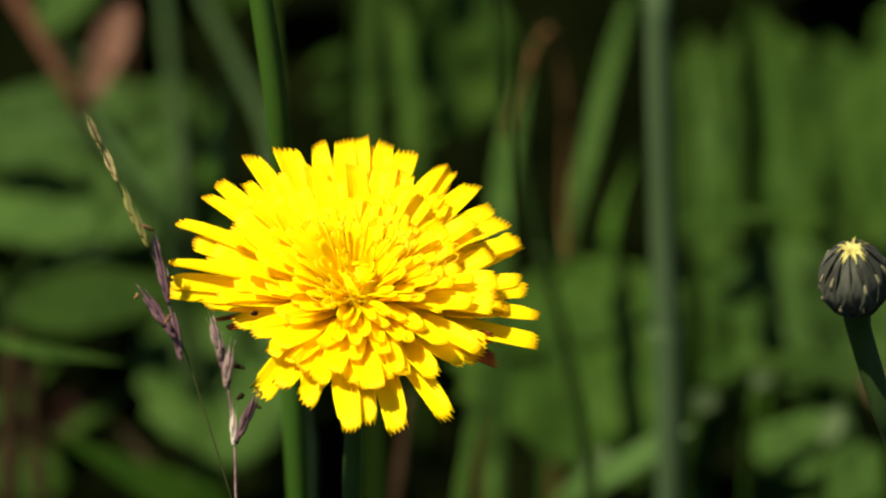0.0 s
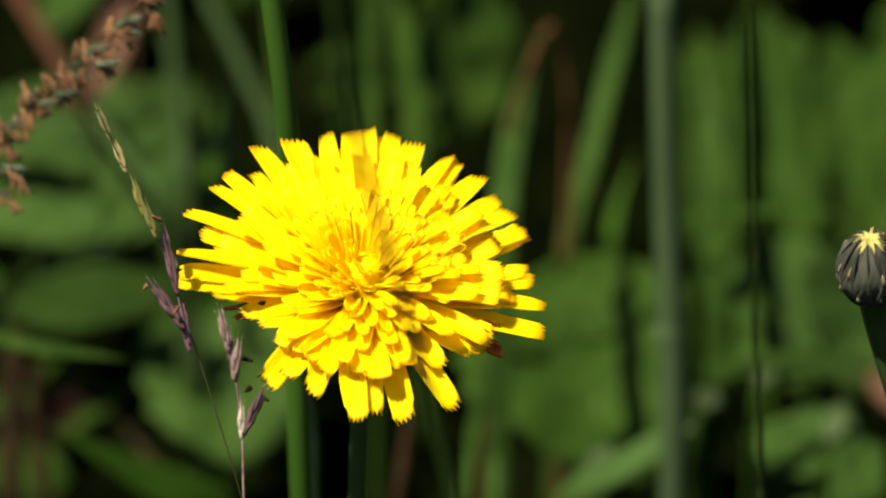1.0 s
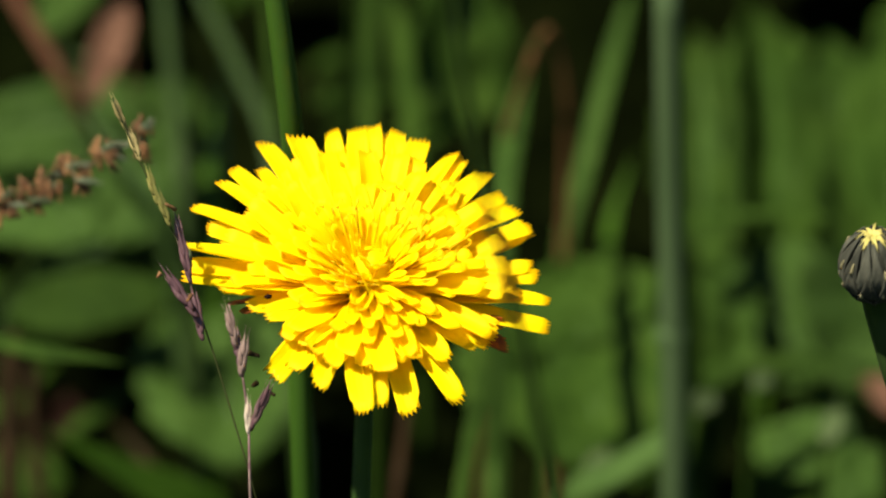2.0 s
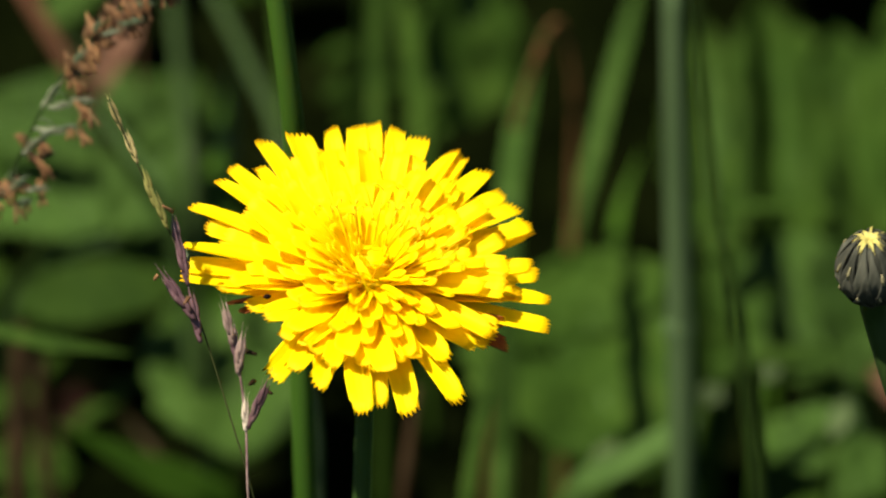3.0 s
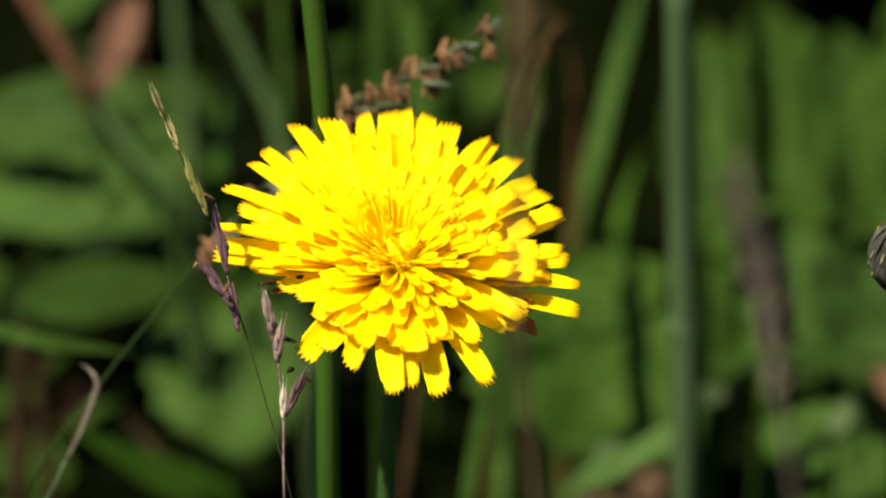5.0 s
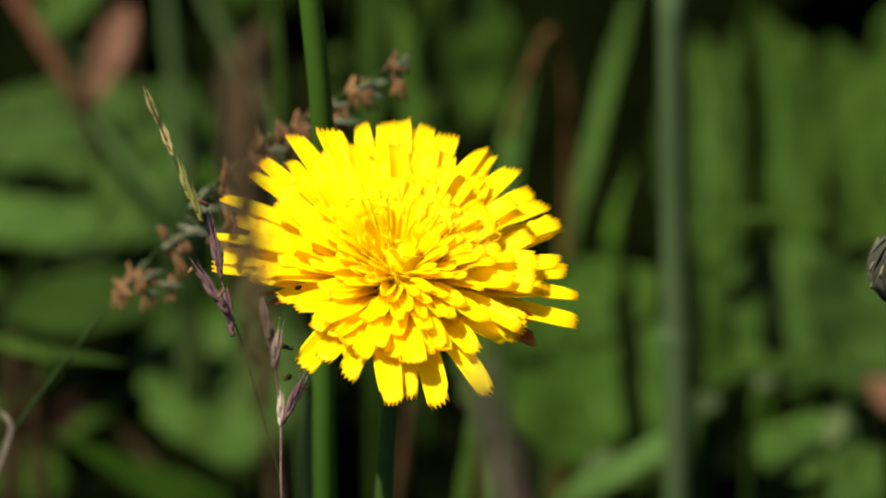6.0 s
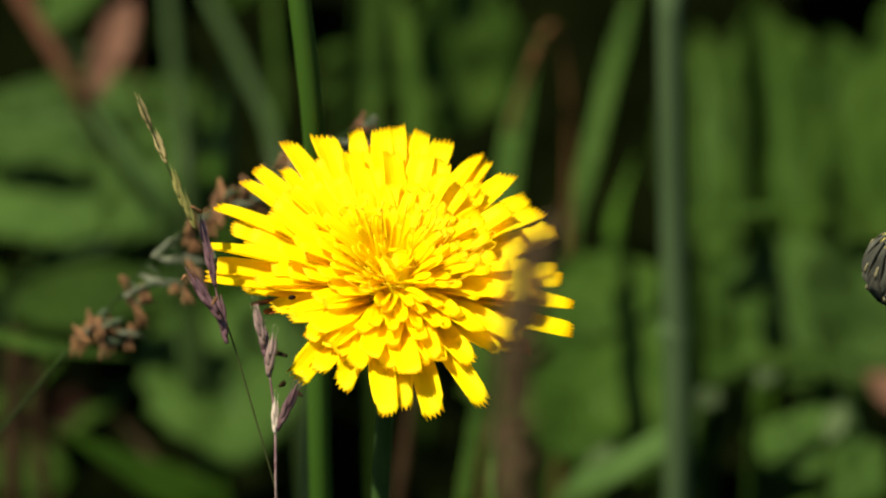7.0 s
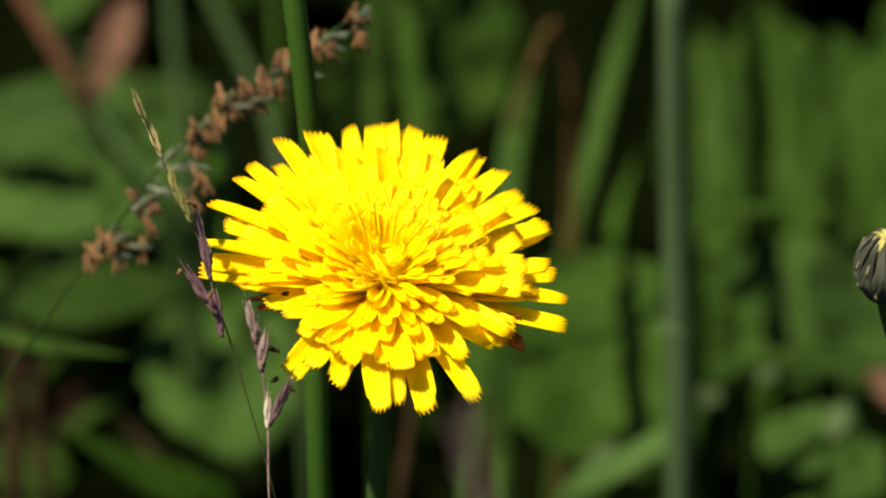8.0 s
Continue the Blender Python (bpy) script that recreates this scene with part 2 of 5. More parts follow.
# ---- ground ----
def ground_geo():
    xs = sorted(set([-200, -60, -20, -6, -2, -1] + [i * 0.03 for i in range(-24, 25)] + [1, 2, 6, 20, 60, 200]))
    verts = []
    for y in xs:
        for x in xs:
            near = 1.0 if max(abs(x), abs(y)) < 0.8 else 0.0
            verts.append((x, y + 0.15, near * (0.008 * noise.noise(Vector((x * 14, y * 14, 0))) - 0.004)))
    n = len(xs)
    return verts, [(i * n + j, i * n + j + 1, (i + 1) * n + j + 1, (i + 1) * n + j) for i in range(n - 1) for j in range(n - 1)]


tagged(part("ground", ground_geo(), SOIL, None), "soil under the meadow plants, near-black for their shade", "ground", kind="structure")


# ---- background plants ----
def plant(name, foot, leaves, mat, label, category, stem_mat=None, group=""):
    """A low plant: leaves from its foot, each with its stalk. leaves: base, tip, width, facing, seed."""
    ob = thing(name, foot, label, category, group)
    foot = Vector(foot)
    for base, tip, width, face, seed in leaves:
        b = Vector(base)
        mid = foot.lerp(b, 0.6) + Vector((0, 0, 0.25 * (b - foot).length * 0.3))
        leaf = part("leaf", leaf_geo(base, tip, width, face, seed), mat, ob)
        part("stalk", tube([foot, mid, b], 0.0009, 0.0006, 8, 6), stem_mat or STEM, ob)
        t = Vector(tip)
        d = (t - b)
        nn = Vector(face).normalized()
        part("midrib", tube([b - nn * 0.0004, b + d * 0.5 - nn * (0.03 * d.length + 0.0004), b + d * 0.9 - nn * (0.097 * d.length + 0.0004)], 0.0005, 0.0002, 8, 5), stem_mat or PALE_BLADE, leaf)
    return ob


UP = (0.0, -0.55, 0.83)
TILT_L = (-0.3, -0.5, 0.8)
TILT_R = (0.3, -0.5, 0.8)
plant("broadleaf_plant", (0.03068, 0.21763, 0.00000), [
    ((0.02552, 0.16930, 0.05193), (0.02088, 0.21453, 0.06770), 0.0456, UP, 1),
    ((0.02687, 0.18146, 0.05252), (0.03504, 0.21804, 0.06388), 0.0290, UP, 3)],
    SHADED_LEAF, "low green broad-leaved plant with toothed leaves", "plant")
plant("broadleaf_plant", (0.06677, 0.25893, 0.00000), [
    ((0.05959, 0.20073, 0.04750), (0.05474, 0.23891, 0.05483), 0.0313, UP, 4),
    ((0.06408, 0.19287, 0.05285), (0.07389, 0.23008, 0.05861), 0.0294, TILT_R, 5),
    ((0.06461, 0.17157, 0.05461), (0.04696, 0.18146, 0.05252), 0.0122, UP, 6),
    ((0.05919, 0.15968, 0.05353), (0.06811, 0.17296, 0.05684), 0.0090, UP, 7)],
    LEAF, "low green plant with rounded overlapping leaves", "plant")
plant("broadleaf_plant", (-0.04049, 0.23390, 0.00000), [
    ((-0.03243, 0.20474, 0.02939), (-0.04297, 0.24115, 0.04425), 0.0311, UP, 8),
    ((-0.03239, 0.21152, 0.02514), (-0.03197, 0.23936, 0.03195), 0.012, UP, 9)],
    LEAF, "small green leafy plant in the shade of grass", "plant")
plant("broadleaf_plant", (-0.08856, 0.27720, 0.00000), [
    ((-0.08660, 0.26683, 0.05704), (-0.05185, 0.25211, 0.07122), 0.017, UP, 11),
    ((-0.08724, 0.27591, 0.03382), (-0.05152, 0.26098, 0.04769), 0.014, UP, 12),
    ((-0.06347, 0.27919, 0.03908), (-0.04606, 0.29889, 0.05173), 0.019, UP, 13),
    ((-0.08460, 0.26045, 0.04684), (-0.05716, 0.24618, 0.05230), 0.0160, UP, 61),
    ((-0.06047, 0.26415, 0.03388), (-0.04366, 0.25776, 0.05196), 0.0130, TILT_R, 62),
    ((-0.08373, 0.28348, 0.03651), (-0.05003, 0.28166, 0.04303), 0.0146, UP, 64),
    ((-0.07735, 0.26566, 0.02687), (-0.03677, 0.26259, 0.04081), 0.0154, UP, 65),
    ((-0.05712, 0.23415, 0.05381), (-0.04351, 0.24465, 0.07438), 0.0144, UP, 67)],
    LEAF, "spreading green plant with long pointed leaves", "plant")
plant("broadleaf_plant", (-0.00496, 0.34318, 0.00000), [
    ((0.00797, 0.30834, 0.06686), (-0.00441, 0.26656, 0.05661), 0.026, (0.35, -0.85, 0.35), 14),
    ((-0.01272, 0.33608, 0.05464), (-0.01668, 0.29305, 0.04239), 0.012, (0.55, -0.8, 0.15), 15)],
    SHADED_LEAF, "leafy plant behind the flower, shade in its leaf colour", "plant")
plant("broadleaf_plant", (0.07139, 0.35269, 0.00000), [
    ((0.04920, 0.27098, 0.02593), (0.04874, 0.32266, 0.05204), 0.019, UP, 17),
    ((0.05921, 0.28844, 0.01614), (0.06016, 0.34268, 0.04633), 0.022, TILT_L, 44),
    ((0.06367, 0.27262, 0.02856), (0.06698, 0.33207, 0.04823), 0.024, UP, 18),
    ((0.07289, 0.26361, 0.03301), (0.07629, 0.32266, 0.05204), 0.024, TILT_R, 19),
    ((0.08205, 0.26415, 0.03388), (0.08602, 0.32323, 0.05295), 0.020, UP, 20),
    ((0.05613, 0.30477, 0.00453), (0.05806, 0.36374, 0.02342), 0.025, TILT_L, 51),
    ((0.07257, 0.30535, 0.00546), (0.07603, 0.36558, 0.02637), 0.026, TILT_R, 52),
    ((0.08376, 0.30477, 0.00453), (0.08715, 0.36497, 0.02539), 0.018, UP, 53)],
    SHADED_LEAF, "tall green plant with upright lance-shaped leaves", "plant")
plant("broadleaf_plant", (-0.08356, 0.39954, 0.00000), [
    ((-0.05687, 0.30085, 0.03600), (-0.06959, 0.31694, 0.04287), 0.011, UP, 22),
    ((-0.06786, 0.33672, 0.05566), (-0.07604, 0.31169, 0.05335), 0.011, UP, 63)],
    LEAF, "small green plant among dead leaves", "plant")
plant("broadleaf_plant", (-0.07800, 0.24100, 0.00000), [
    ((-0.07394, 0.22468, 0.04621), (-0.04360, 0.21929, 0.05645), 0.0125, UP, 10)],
    SHADED_LEAF, "single long leaf near the ground, shade in its colour", "plant")


def foot_of(a, b):
    """Where the line from b down through a reaches the ground, not too far off."""
    d = a - b
    run = min(1.0, a.z / max(1e-4, -d.z)) if d.z < 0 else 0.2
    return Vector((a.x + d.x * run * 0.8, a.y + d.y * run * 0.8 + 0.003, 0.0))


def grass_blade(pts, width, mat, label, name="grass_plant", category="grass", group="background grass blades", **kw):
    """A blade whose last point is its tip; it runs on down to the ground."""
    a, b = Vector(pts[0]), Vector(pts[1])
    foot = foot_of(a, b)
    ob = thing(name, foot, label, category, group)
    leaf = part("blade", blade_geo([foot, *pts], width, **kw), mat, ob)
    line = smooth_line([foot, *pts], 12)
    part("midrib", tube([p + Vector((0, 0.0003, -0.0003)) for p in line[:9]], width * 0.07, width * 0.03, 10, 5), mat, leaf)
    part("sheath", tube([foot, line[1], line[2]], width * 0.32, width * 0.2, 6, 7), mat, ob)
    return ob


def stalk(pts, r0, r1, mat, label, name="grass_plant", category="grass", group="background stems", node=True):
    a, b = Vector(pts[0]), Vector(pts[1])
    foot = foot_of(a, b)
    ob = thing(name, foot, label, category, group)
    part("stem", tube([foot, *pts], r0, r1, 16, 8), mat, ob)
    if node:
        m = Vector(pts[0]).lerp(Vector(pts[1]), 0.6)
        d = (Vector(pts[1]) - Vector(pts[0])).normalized()
        part("node", tube([m - d * 0.0015, m, m + d * 0.0015], r0 * 1.05, r0 * 1.05, 7, 8, lambda u: 1 + 0.08 * math.sin(u * math.pi)), mat, ob)
    return ob


pale_stem = stalk([(0.03164, 0.11921, 0.08499), (0.02978, 0.12635, 0.12473), (0.02804, 0.13152, 0.16131)], 0.0020, 0.0018, GREY_STEM, "pale grey-green upright grass stem")
grass_blade([(0.02030, 0.22278, 0.06203), (0.02378, 0.23355, 0.06983), (0.02751, 0.24544, 0.07943), (0.03311, 0.26394, 0.09016)], 0.0030, LEAF, "green leaning grass blade", tip=0.12)
stalk([(-0.04313, 0.22776, 0.06999), (-0.04651, 0.25416, 0.07451), (-0.05080, 0.29166, 0.07790)], 0.0013, 0.0012, PALE_STEM, "grey-green thin grass stem")
grass_blade([(-0.02717, 0.21918, 0.07515), (-0.03437, 0.25468, 0.07534), (-0.04641, 0.30001, 0.07239)], 0.0022, PALE_STEM, "grey-green leaning grass blade", tip=0.1)
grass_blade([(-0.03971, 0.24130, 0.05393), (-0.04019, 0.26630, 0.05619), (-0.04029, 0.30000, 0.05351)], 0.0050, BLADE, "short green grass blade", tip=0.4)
grass_blade([(-0.01172, 0.21205, 0.08261), (-0.01259, 0.23821, 0.08673), (-0.01204, 0.26497, 0.09181)], 0.0030, SHADED_LEAF, "green upright grass blade behind the flower", tip=0.1)
grass_blade([(0.00151, 0.08296, 0.10247), (0.00347, 0.09224, 0.11354), (0.00597, 0.10161, 0.12287), (0.00887, 0.11033, 0.13116)], 0.0021, SHADED_LEAF, "grey-green blade rising behind the flower", tip=0.4)
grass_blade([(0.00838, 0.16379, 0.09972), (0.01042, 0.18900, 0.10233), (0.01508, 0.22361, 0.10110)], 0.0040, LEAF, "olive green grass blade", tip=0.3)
grass_blade([(0.04267, 0.19116, 0.06804), (0.04491, 0.21674, 0.07123), (0.04913, 0.25262, 0.07204)], 0.0036, SHADED_LEAF, "green grass blade among upright leaves", tip=0.3)
grass_blade([(0.03713, 0.16527, 0.06434), (0.03704, 0.16422, 0.08154), (0.03744, 0.16335, 0.09902)], 0.0042, SHADED_LEAF, "grass blade beside the pale stem, shade in its colour", tip=0.3)
grass_blade([(0.05302, 0.24490, 0.05969), (0.05084, 0.23821, 0.08673), (0.04934, 0.23730, 0.10414)], 0.0030, SHADED_LEAF, "upright grass blade with shade in its colour", tip=0.2)
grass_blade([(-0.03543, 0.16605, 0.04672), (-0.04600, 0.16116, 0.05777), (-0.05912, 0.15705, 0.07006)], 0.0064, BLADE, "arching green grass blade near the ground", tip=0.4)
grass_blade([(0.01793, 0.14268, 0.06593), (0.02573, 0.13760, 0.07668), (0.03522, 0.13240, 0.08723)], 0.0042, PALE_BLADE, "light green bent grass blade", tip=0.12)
grass_blade([(-0.06513, 0.09659, 0.12428), (-0.04961, 0.08815, 0.12964), (-0.03869, 0.08740, 0.12844)], 0.0022, SHADED_LEAF, "blue-green grass blade lying over", tip=0.3)
# draws the dark gap between the leaves as a blade in shade colour
grass_blade([(0.03928, 0.16800, 0.06872), (0.05306, 0.17074, 0.07311), (0.06426, 0.17074, 0.07311)], 0.0032, SHADED_LEAF, "arching grass blade toned for a dark shade gap", tip=0.4)
grass_blade([(0.03624, 0.19778, 0.07864), (0.04789, 0.19114, 0.08688), (0.06630, 0.19091, 0.08651)], 0.0014, SHADED_LEAF, "thin pale blade lying across", tip=0.3)
stalk([(-0.06461, 0.15078, 0.06002), (-0.06478, 0.15795, 0.07150), (-0.06427, 0.16467, 0.08226)], 0.0016, 0.0013, DRY, "dry brown grass stalk")
stalk([(-0.06218, 0.16697, 0.04821), (-0.06350, 0.17255, 0.05713), (-0.06367, 0.17859, 0.06680)], 0.0012, 0.0010, DRY, "dry brown broken stalk")
stalk([(0.01936, 0.21232, 0.04529), (0.02014, 0.21918, 0.07515), (0.01998, 0.21783, 0.09185), (0.01891, 0.21730, 0.10044), (0.01678, 0.21519, 0.10650), (0.01482, 0.21386, 0.10438)], 0.0008, 0.0005, RUST, "dry reddish-brown bent stalk", node=False)
stalk([(0.00737, 0.18928, 0.08391), (0.00956, 0.18854, 0.10160), (0.01362, 0.18708, 0.11812)], 0.0008, 0.0006, RUST, "dry tan stalk among green blades")
stalk([(-0.00658, 0.11838, 0.08366), (-0.00564, 0.12253, 0.09030), (-0.00462, 0.12668, 0.09694)], 0.0009, 0.0007, DRY, "dry brown stalk below the flower")
grass_blade([(-0.04595, 0.21527, 0.07266), (-0.05222, 0.21819, 0.08110), (-0.05819, 0.22256, 0.08810)], 0.0020, PALE_BLADE, "thin olive leaning blade", tip=0.2)
stalk([(-0.05641, 0.29632, 0.00988), (-0.05881, 0.27837, 0.03777), (-0.05751, 0.23224, 0.07717), (-0.06062, 0.22726, 0.08808), (-0.07367, 0.24663, 0.10020)], 0.0008, 0.0014, RED_STALK, "dry red-brown leaning stalk")
grass_blade([(-0.01572, 0.05149, 0.12758), (-0.01535, 0.04888, 0.14228), (-0.01529, 0.04601, 0.15656)], 0.0022, GREY_STEM, "grey-green narrow blade beneath the flower", tip=0.3)

grass_blade([(-0.02781, 0.23124, 0.07557), (-0.02861, 0.24259, 0.08429), (-0.03000, 0.25506, 0.09482)], 0.0015, SHADED_LEAF, "narrow green blade with half-shade in its colour", tip=0.15)
grass_blade([(-0.00483, 0.25504, 0.05705), (-0.00686, 0.26883, 0.06967), (-0.00942, 0.28170, 0.08084)], 0.0034, SHADED_LEAF, "drooping grass blade with shade in its colour", tip=0.2)
grass_blade([(0.04492, 0.22278, 0.06203), (0.04472, 0.23556, 0.07304), (0.04356, 0.24848, 0.08429)], 0.0040, LEAF, "sunlit upright green blade", tip=0.35)
grass_blade([(0.05802, 0.24877, 0.04701), (0.05927, 0.26356, 0.06124), (0.05693, 0.27586, 0.07149)], 0.0026, BLADE, "upright green blade among broad leaves", tip=0.3)
grass_blade([(0.02734, 0.22078, 0.05884), (0.02852, 0.22953, 0.06340), (0.03258, 0.23937, 0.06970)], 0.0022, BLADE, "short green blade behind the grass stem", tip=0.4)
grass_blade([(-0.04396, 0.18317, 0.03639), (-0.04847, 0.19159, 0.04043), (-0.05396, 0.19911, 0.04302)], 0.0020, DRY, "withered brown blade leaning in the grass", tip=0.4)
plant("seedling", (0.02253, 0.16609, 0.00000), [((0.02253, 0.15609, 0.05910), (0.02481, 0.16399, 0.06230), 0.0046, UP, 71)], PALE_TIP, "curled pale green leaf", "plant", SHADED_LEAF)
plant("seedling", (0.03719, 0.16015, 0.00000), [((0.03719, 0.15015, 0.07790), (0.04055, 0.15605, 0.07790), 0.0036, UP, 72)], PALE_TIP, "short pale folded leaf in the grass", "plant", SHADED_LEAF)
plant("seedling", (0.05628, 0.15751, 0.00000), [((0.05628, 0.14751, 0.07368), (0.05865, 0.15490, 0.07605), 0.0034, UP, 73)], PALE_TIP, "small pale leaf edge catching sunlight", "plant", SHADED_LEAF)
plant("seedling", (0.04660, 0.17019, 0.00000), [((0.04660, 0.16019, 0.07509), (0.04968, 0.16591, 0.07480), 0.0028, UP, 74)], PALE_TIP, "small curled leaf tip in the grass", "plant", SHADED_LEAF)
plant("seedling", (0.03204, 0.15641, 0.00000), [((0.03204, 0.14641, 0.07192), (0.03527, 0.15272, 0.07257), 0.0034, UP, 75)], PALE_TIP, "pale leaf tip beside the grass stem", "plant", SHADED_LEAF)


def dead_leaf(base, tip, width, seed, label, mat=DEAD):
    base = Vector(base)
    ob = thing("dead_leaf", Vector((base.x, base.y, 0)), label, "leaf", "dead leaves")
    part("blade", leaf_geo(base, tip, width, (0.2, -0.6, 0.75), seed, fold=0.5, droop=0.2, teeth=0.02), mat, ob)
    part("stalk", tube([(base.x, base.y, 0), base], 0.0006, 0.0005, 4, 5), DRY, ob)
    return ob


dead_leaf((-0.05418, 0.26162, 0.08645), (-0.05958, 0.23533, 0.08211), 0.0058, 31, "curled pinkish-brown dead leaf", DEAD)
dead_leaf((-0.06739, 0.22278, 0.02428), (-0.05671, 0.22483, 0.02758), 0.009, 32, "red-brown dead leaf with shade put into its colour", LITTER)
dead_leaf((0.07412, 0.19136, 0.04948), (0.06776, 0.19449, 0.05449), 0.006, 33, "small orange-brown dead leaf")


# ---- the yellow flower ----
HEAD, NORMAL, FOOT = Vector((-0.00805, -0.00190, 0.19689)), Vector((0.12518, -0.29876, 0.94608)), Vector((-0.01417, 0.00619, 0.00000))
flower = thing("hawkbit_flower", FOOT, "open yellow hawkbit flower on a dark green stem", "flower")
fx = (Vector((1, 0, 0)) - NORMAL * NORMAL.x).normalized()
fy = NORMAL.cross(fx)
FRAME = Matrix((fx, fy, NORMAL)).transposed().to_4x4()
FRAME.translation = HEAD - FOOT


def floret_geo(length, width, bend, seed, teeth=0.022):
    """A strap-shaped floret along +x with five teeth, channelled, bending by bend radians along its length."""
    rng = random.Random(seed)
    grid, rows, cols = [], 11, 11
    lean = rng.uniform(-0.16, 0.16) if length < 0.0135 else rng.uniform(-0.06, 0.06)
    wave = rng.uniform(0, 6)
    ends = [rng.uniform(0.7, 1.25) for _ in range(cols)]
    slant = rng.uniform(-0.03, 0.03)
    taper, cupped, curl = rng.uniform(0.0, 0.28), rng.uniform(0.4, 1.0), rng.uniform(-0.25, 0.3)
    for i in range(rows):
        u = i / (rows - 1)
        w = width * 0.5 * (0.34 + 0.66 * math.sin(min(1.0, u / 0.72) * math.pi / 2) ** 1.1) * (1.0 - taper * max(0.0, u - 0.72) / 0.28)
        a = bend * u
        x = length * (math.sin(a) / a * u if abs(a) > 1e-4 else u)
        z = length * ((math.cos(a) - 1) / a * u if abs(a) > 1e-4 else 0)
        row = []
        for j in range(cols):
            s = j / (cols - 1) * 2 - 1
            xx = x + length * slant * s * u
            if i == rows - 1:
                xx += length * teeth * ((1 if j % 2 else -0.55) * ends[j] - 0.45 * s * s)
            chan = cupped * (1.0 - 0.6 * u) * w * s * s + curl * w * s * u
            rib = 0.02 * width * math.cos(s * math.pi * 4)
            row.append(Vector((xx, w * s + lean * length * u * u, z + chan + rib + 0.03 * width * math.sin(u * 9 + wave + s))))
        grid.append(row)
    return sheet(grid, 0.00010)


# outer florets: azimuth, length in mm, lift of the chord in degrees, width in mm
OUTER_BACK = [
    (1.7, 16.1, 10, 1.7), (8.8, 15.6, 11, 1.4), (17.5, 16.6, 11, 1.8), (26.5, 16.7, 12, 1.9), (38.6, 16.6, 12, 1.8), (43.2, 16.6, 11, 1.7), (49.2, 17.1, 12, 1.9),
    (58.5, 17.1, 12, 1.7), (61.8, 16.7, 12, 1.6), (65.8, 17.0, 12, 1.6), (74.5, 17.3, 12, 1.9), (81.5, 17.7, 12, 1.7), (84.8, 17.1, 11, 1.5), (90.7, 17.8, 12, 1.6),
    (97.4, 17.5, 12, 1.8), (102.7, 16.1, 11, 1.7), (106.5, 17.2, 12, 1.7), (115.4, 17.3, 12, 2.2), (127.7, 17.7, 13, 2.0)]
OUTER_FRONT = [
    (139.7, 15.5, 14, 1.8), (143.0, 17.3, 12, 1.7), (150.8, 17.2, 12, 1.8), (161.2, 18.0, 12, 1.8), (167.0, 16.0, 13, 1.7), (178.0, 17.9, 12, 2.0), (184.5, 17.2, 9, 1.7),
    (190.5, 17.7, 9, 2.3), (231.3, 15.6, 6, 2.3), (238.7, 13.6, 6, 2.1), (248.0, 13.7, 4, 2.3), (260.7, 15.9, 3, 2.4), (271.1, 14.6, 3, 2.4),
    (286.8, 15.8, 3, 2.3), (303.0, 16.1, 4, 2.2), (342.4, 17.6, 6, 2.0), (356.1, 17.2, 8, 2.2)]
# the shorter row over the gaps in front
SECOND = [
    (200.7, 14.2, 9, 2.3), (211.2, 12.6, 10, 2.4), (221, 12.0, 12, 2.2), (242, 11.6, 13, 2.2), (256, 12.4, 11, 2.2), (269, 12.0, 13, 2.2), (281, 12.2, 11, 2.1),
    (293, 11.8, 13, 2.1), (309, 12.6, 11, 2.2), (318, 12.9, 9, 2.0), (327.5, 13.4, 7, 2.0), (334, 13.6, 10, 1.9), (349, 14.0, 11, 1.9)]
RINGS = [
    # count, first azimuth, where they sit (radius, height), length, width, lift in degrees, bend, unevenness of length
    (29, 3, 0.0032, 0.0000, 0.0108, 0.0021, 18, 0.22, 0.05),
    (27, 9, 0.0031, 0.0004, 0.0098, 0.0022, 25, 0.26, 0.10),
    (25, 2, 0.0029, 0.0008, 0.0084, 0.0021, 32, 0.34, 0.13),
    (27, 6, 0.0027, 0.0011, 0.0074, 0.0016, 40, 0.40, 0.13),
    (26, 0, 0.0024, 0.0014, 0.0068, 0.0014, 48, 0.40, 0.13),
    (23, 5, 0.0020, 0.0016, 0.0065, 0.0012, 56, 0.36, 0.11),
    (16, 0, 0.0016, 0.0018, 0.0058, 0.0011, 64, 0.30, 0.10),
    (15, 9, 0.0012, 0.0019, 0.0052, 0.0009, 72, 0.20, 0.10),
    (10, 4, 0.0007, 0.0020, 0.0047, 0.0008, 80, 0.10, 0.10),
]
SEAT = -0.0022
rng = random.Random(7)


def ray_floret(kind, azimuth, lift, radius, height, roll, swing):
    ob = new("ray_floret", kind)
    ob.parent = flower
    ob.matrix_basis = FRAME @ pose(0, 0, SEAT + height, 0, 0, azimuth) @ pose(radius, 0, 0, roll, -lift, swing)


for k, (azimuth, mm, lift, wide) in enumerate(OUTER_BACK + OUTER_FRONT + SECOND):
    front = 195 < azimuth < 330
    bend = rng.uniform(0.25, 0.5) if front else rng.uniform(0.08, 0.3)
    out, rise = mm / 1000 * math.cos(radians(lift)) - 0.0032, mm / 1000 * math.sin(radians(lift))
    kind = mesh_of("floret", *floret_geo(math.hypot(out, rise), wide / 1000 * (1.0 if front else 1.2), bend, 300 + k, 0.048 if front else 0.026), PETAL)
    ray_floret(kind, azimuth, math.degrees(math.atan2(rise, out) + bend / 2), 0.0032, 0.0, rng.uniform(-12, 12) if front else rng.uniform(-16, 16), rng.uniform(-1.5, 1.5))
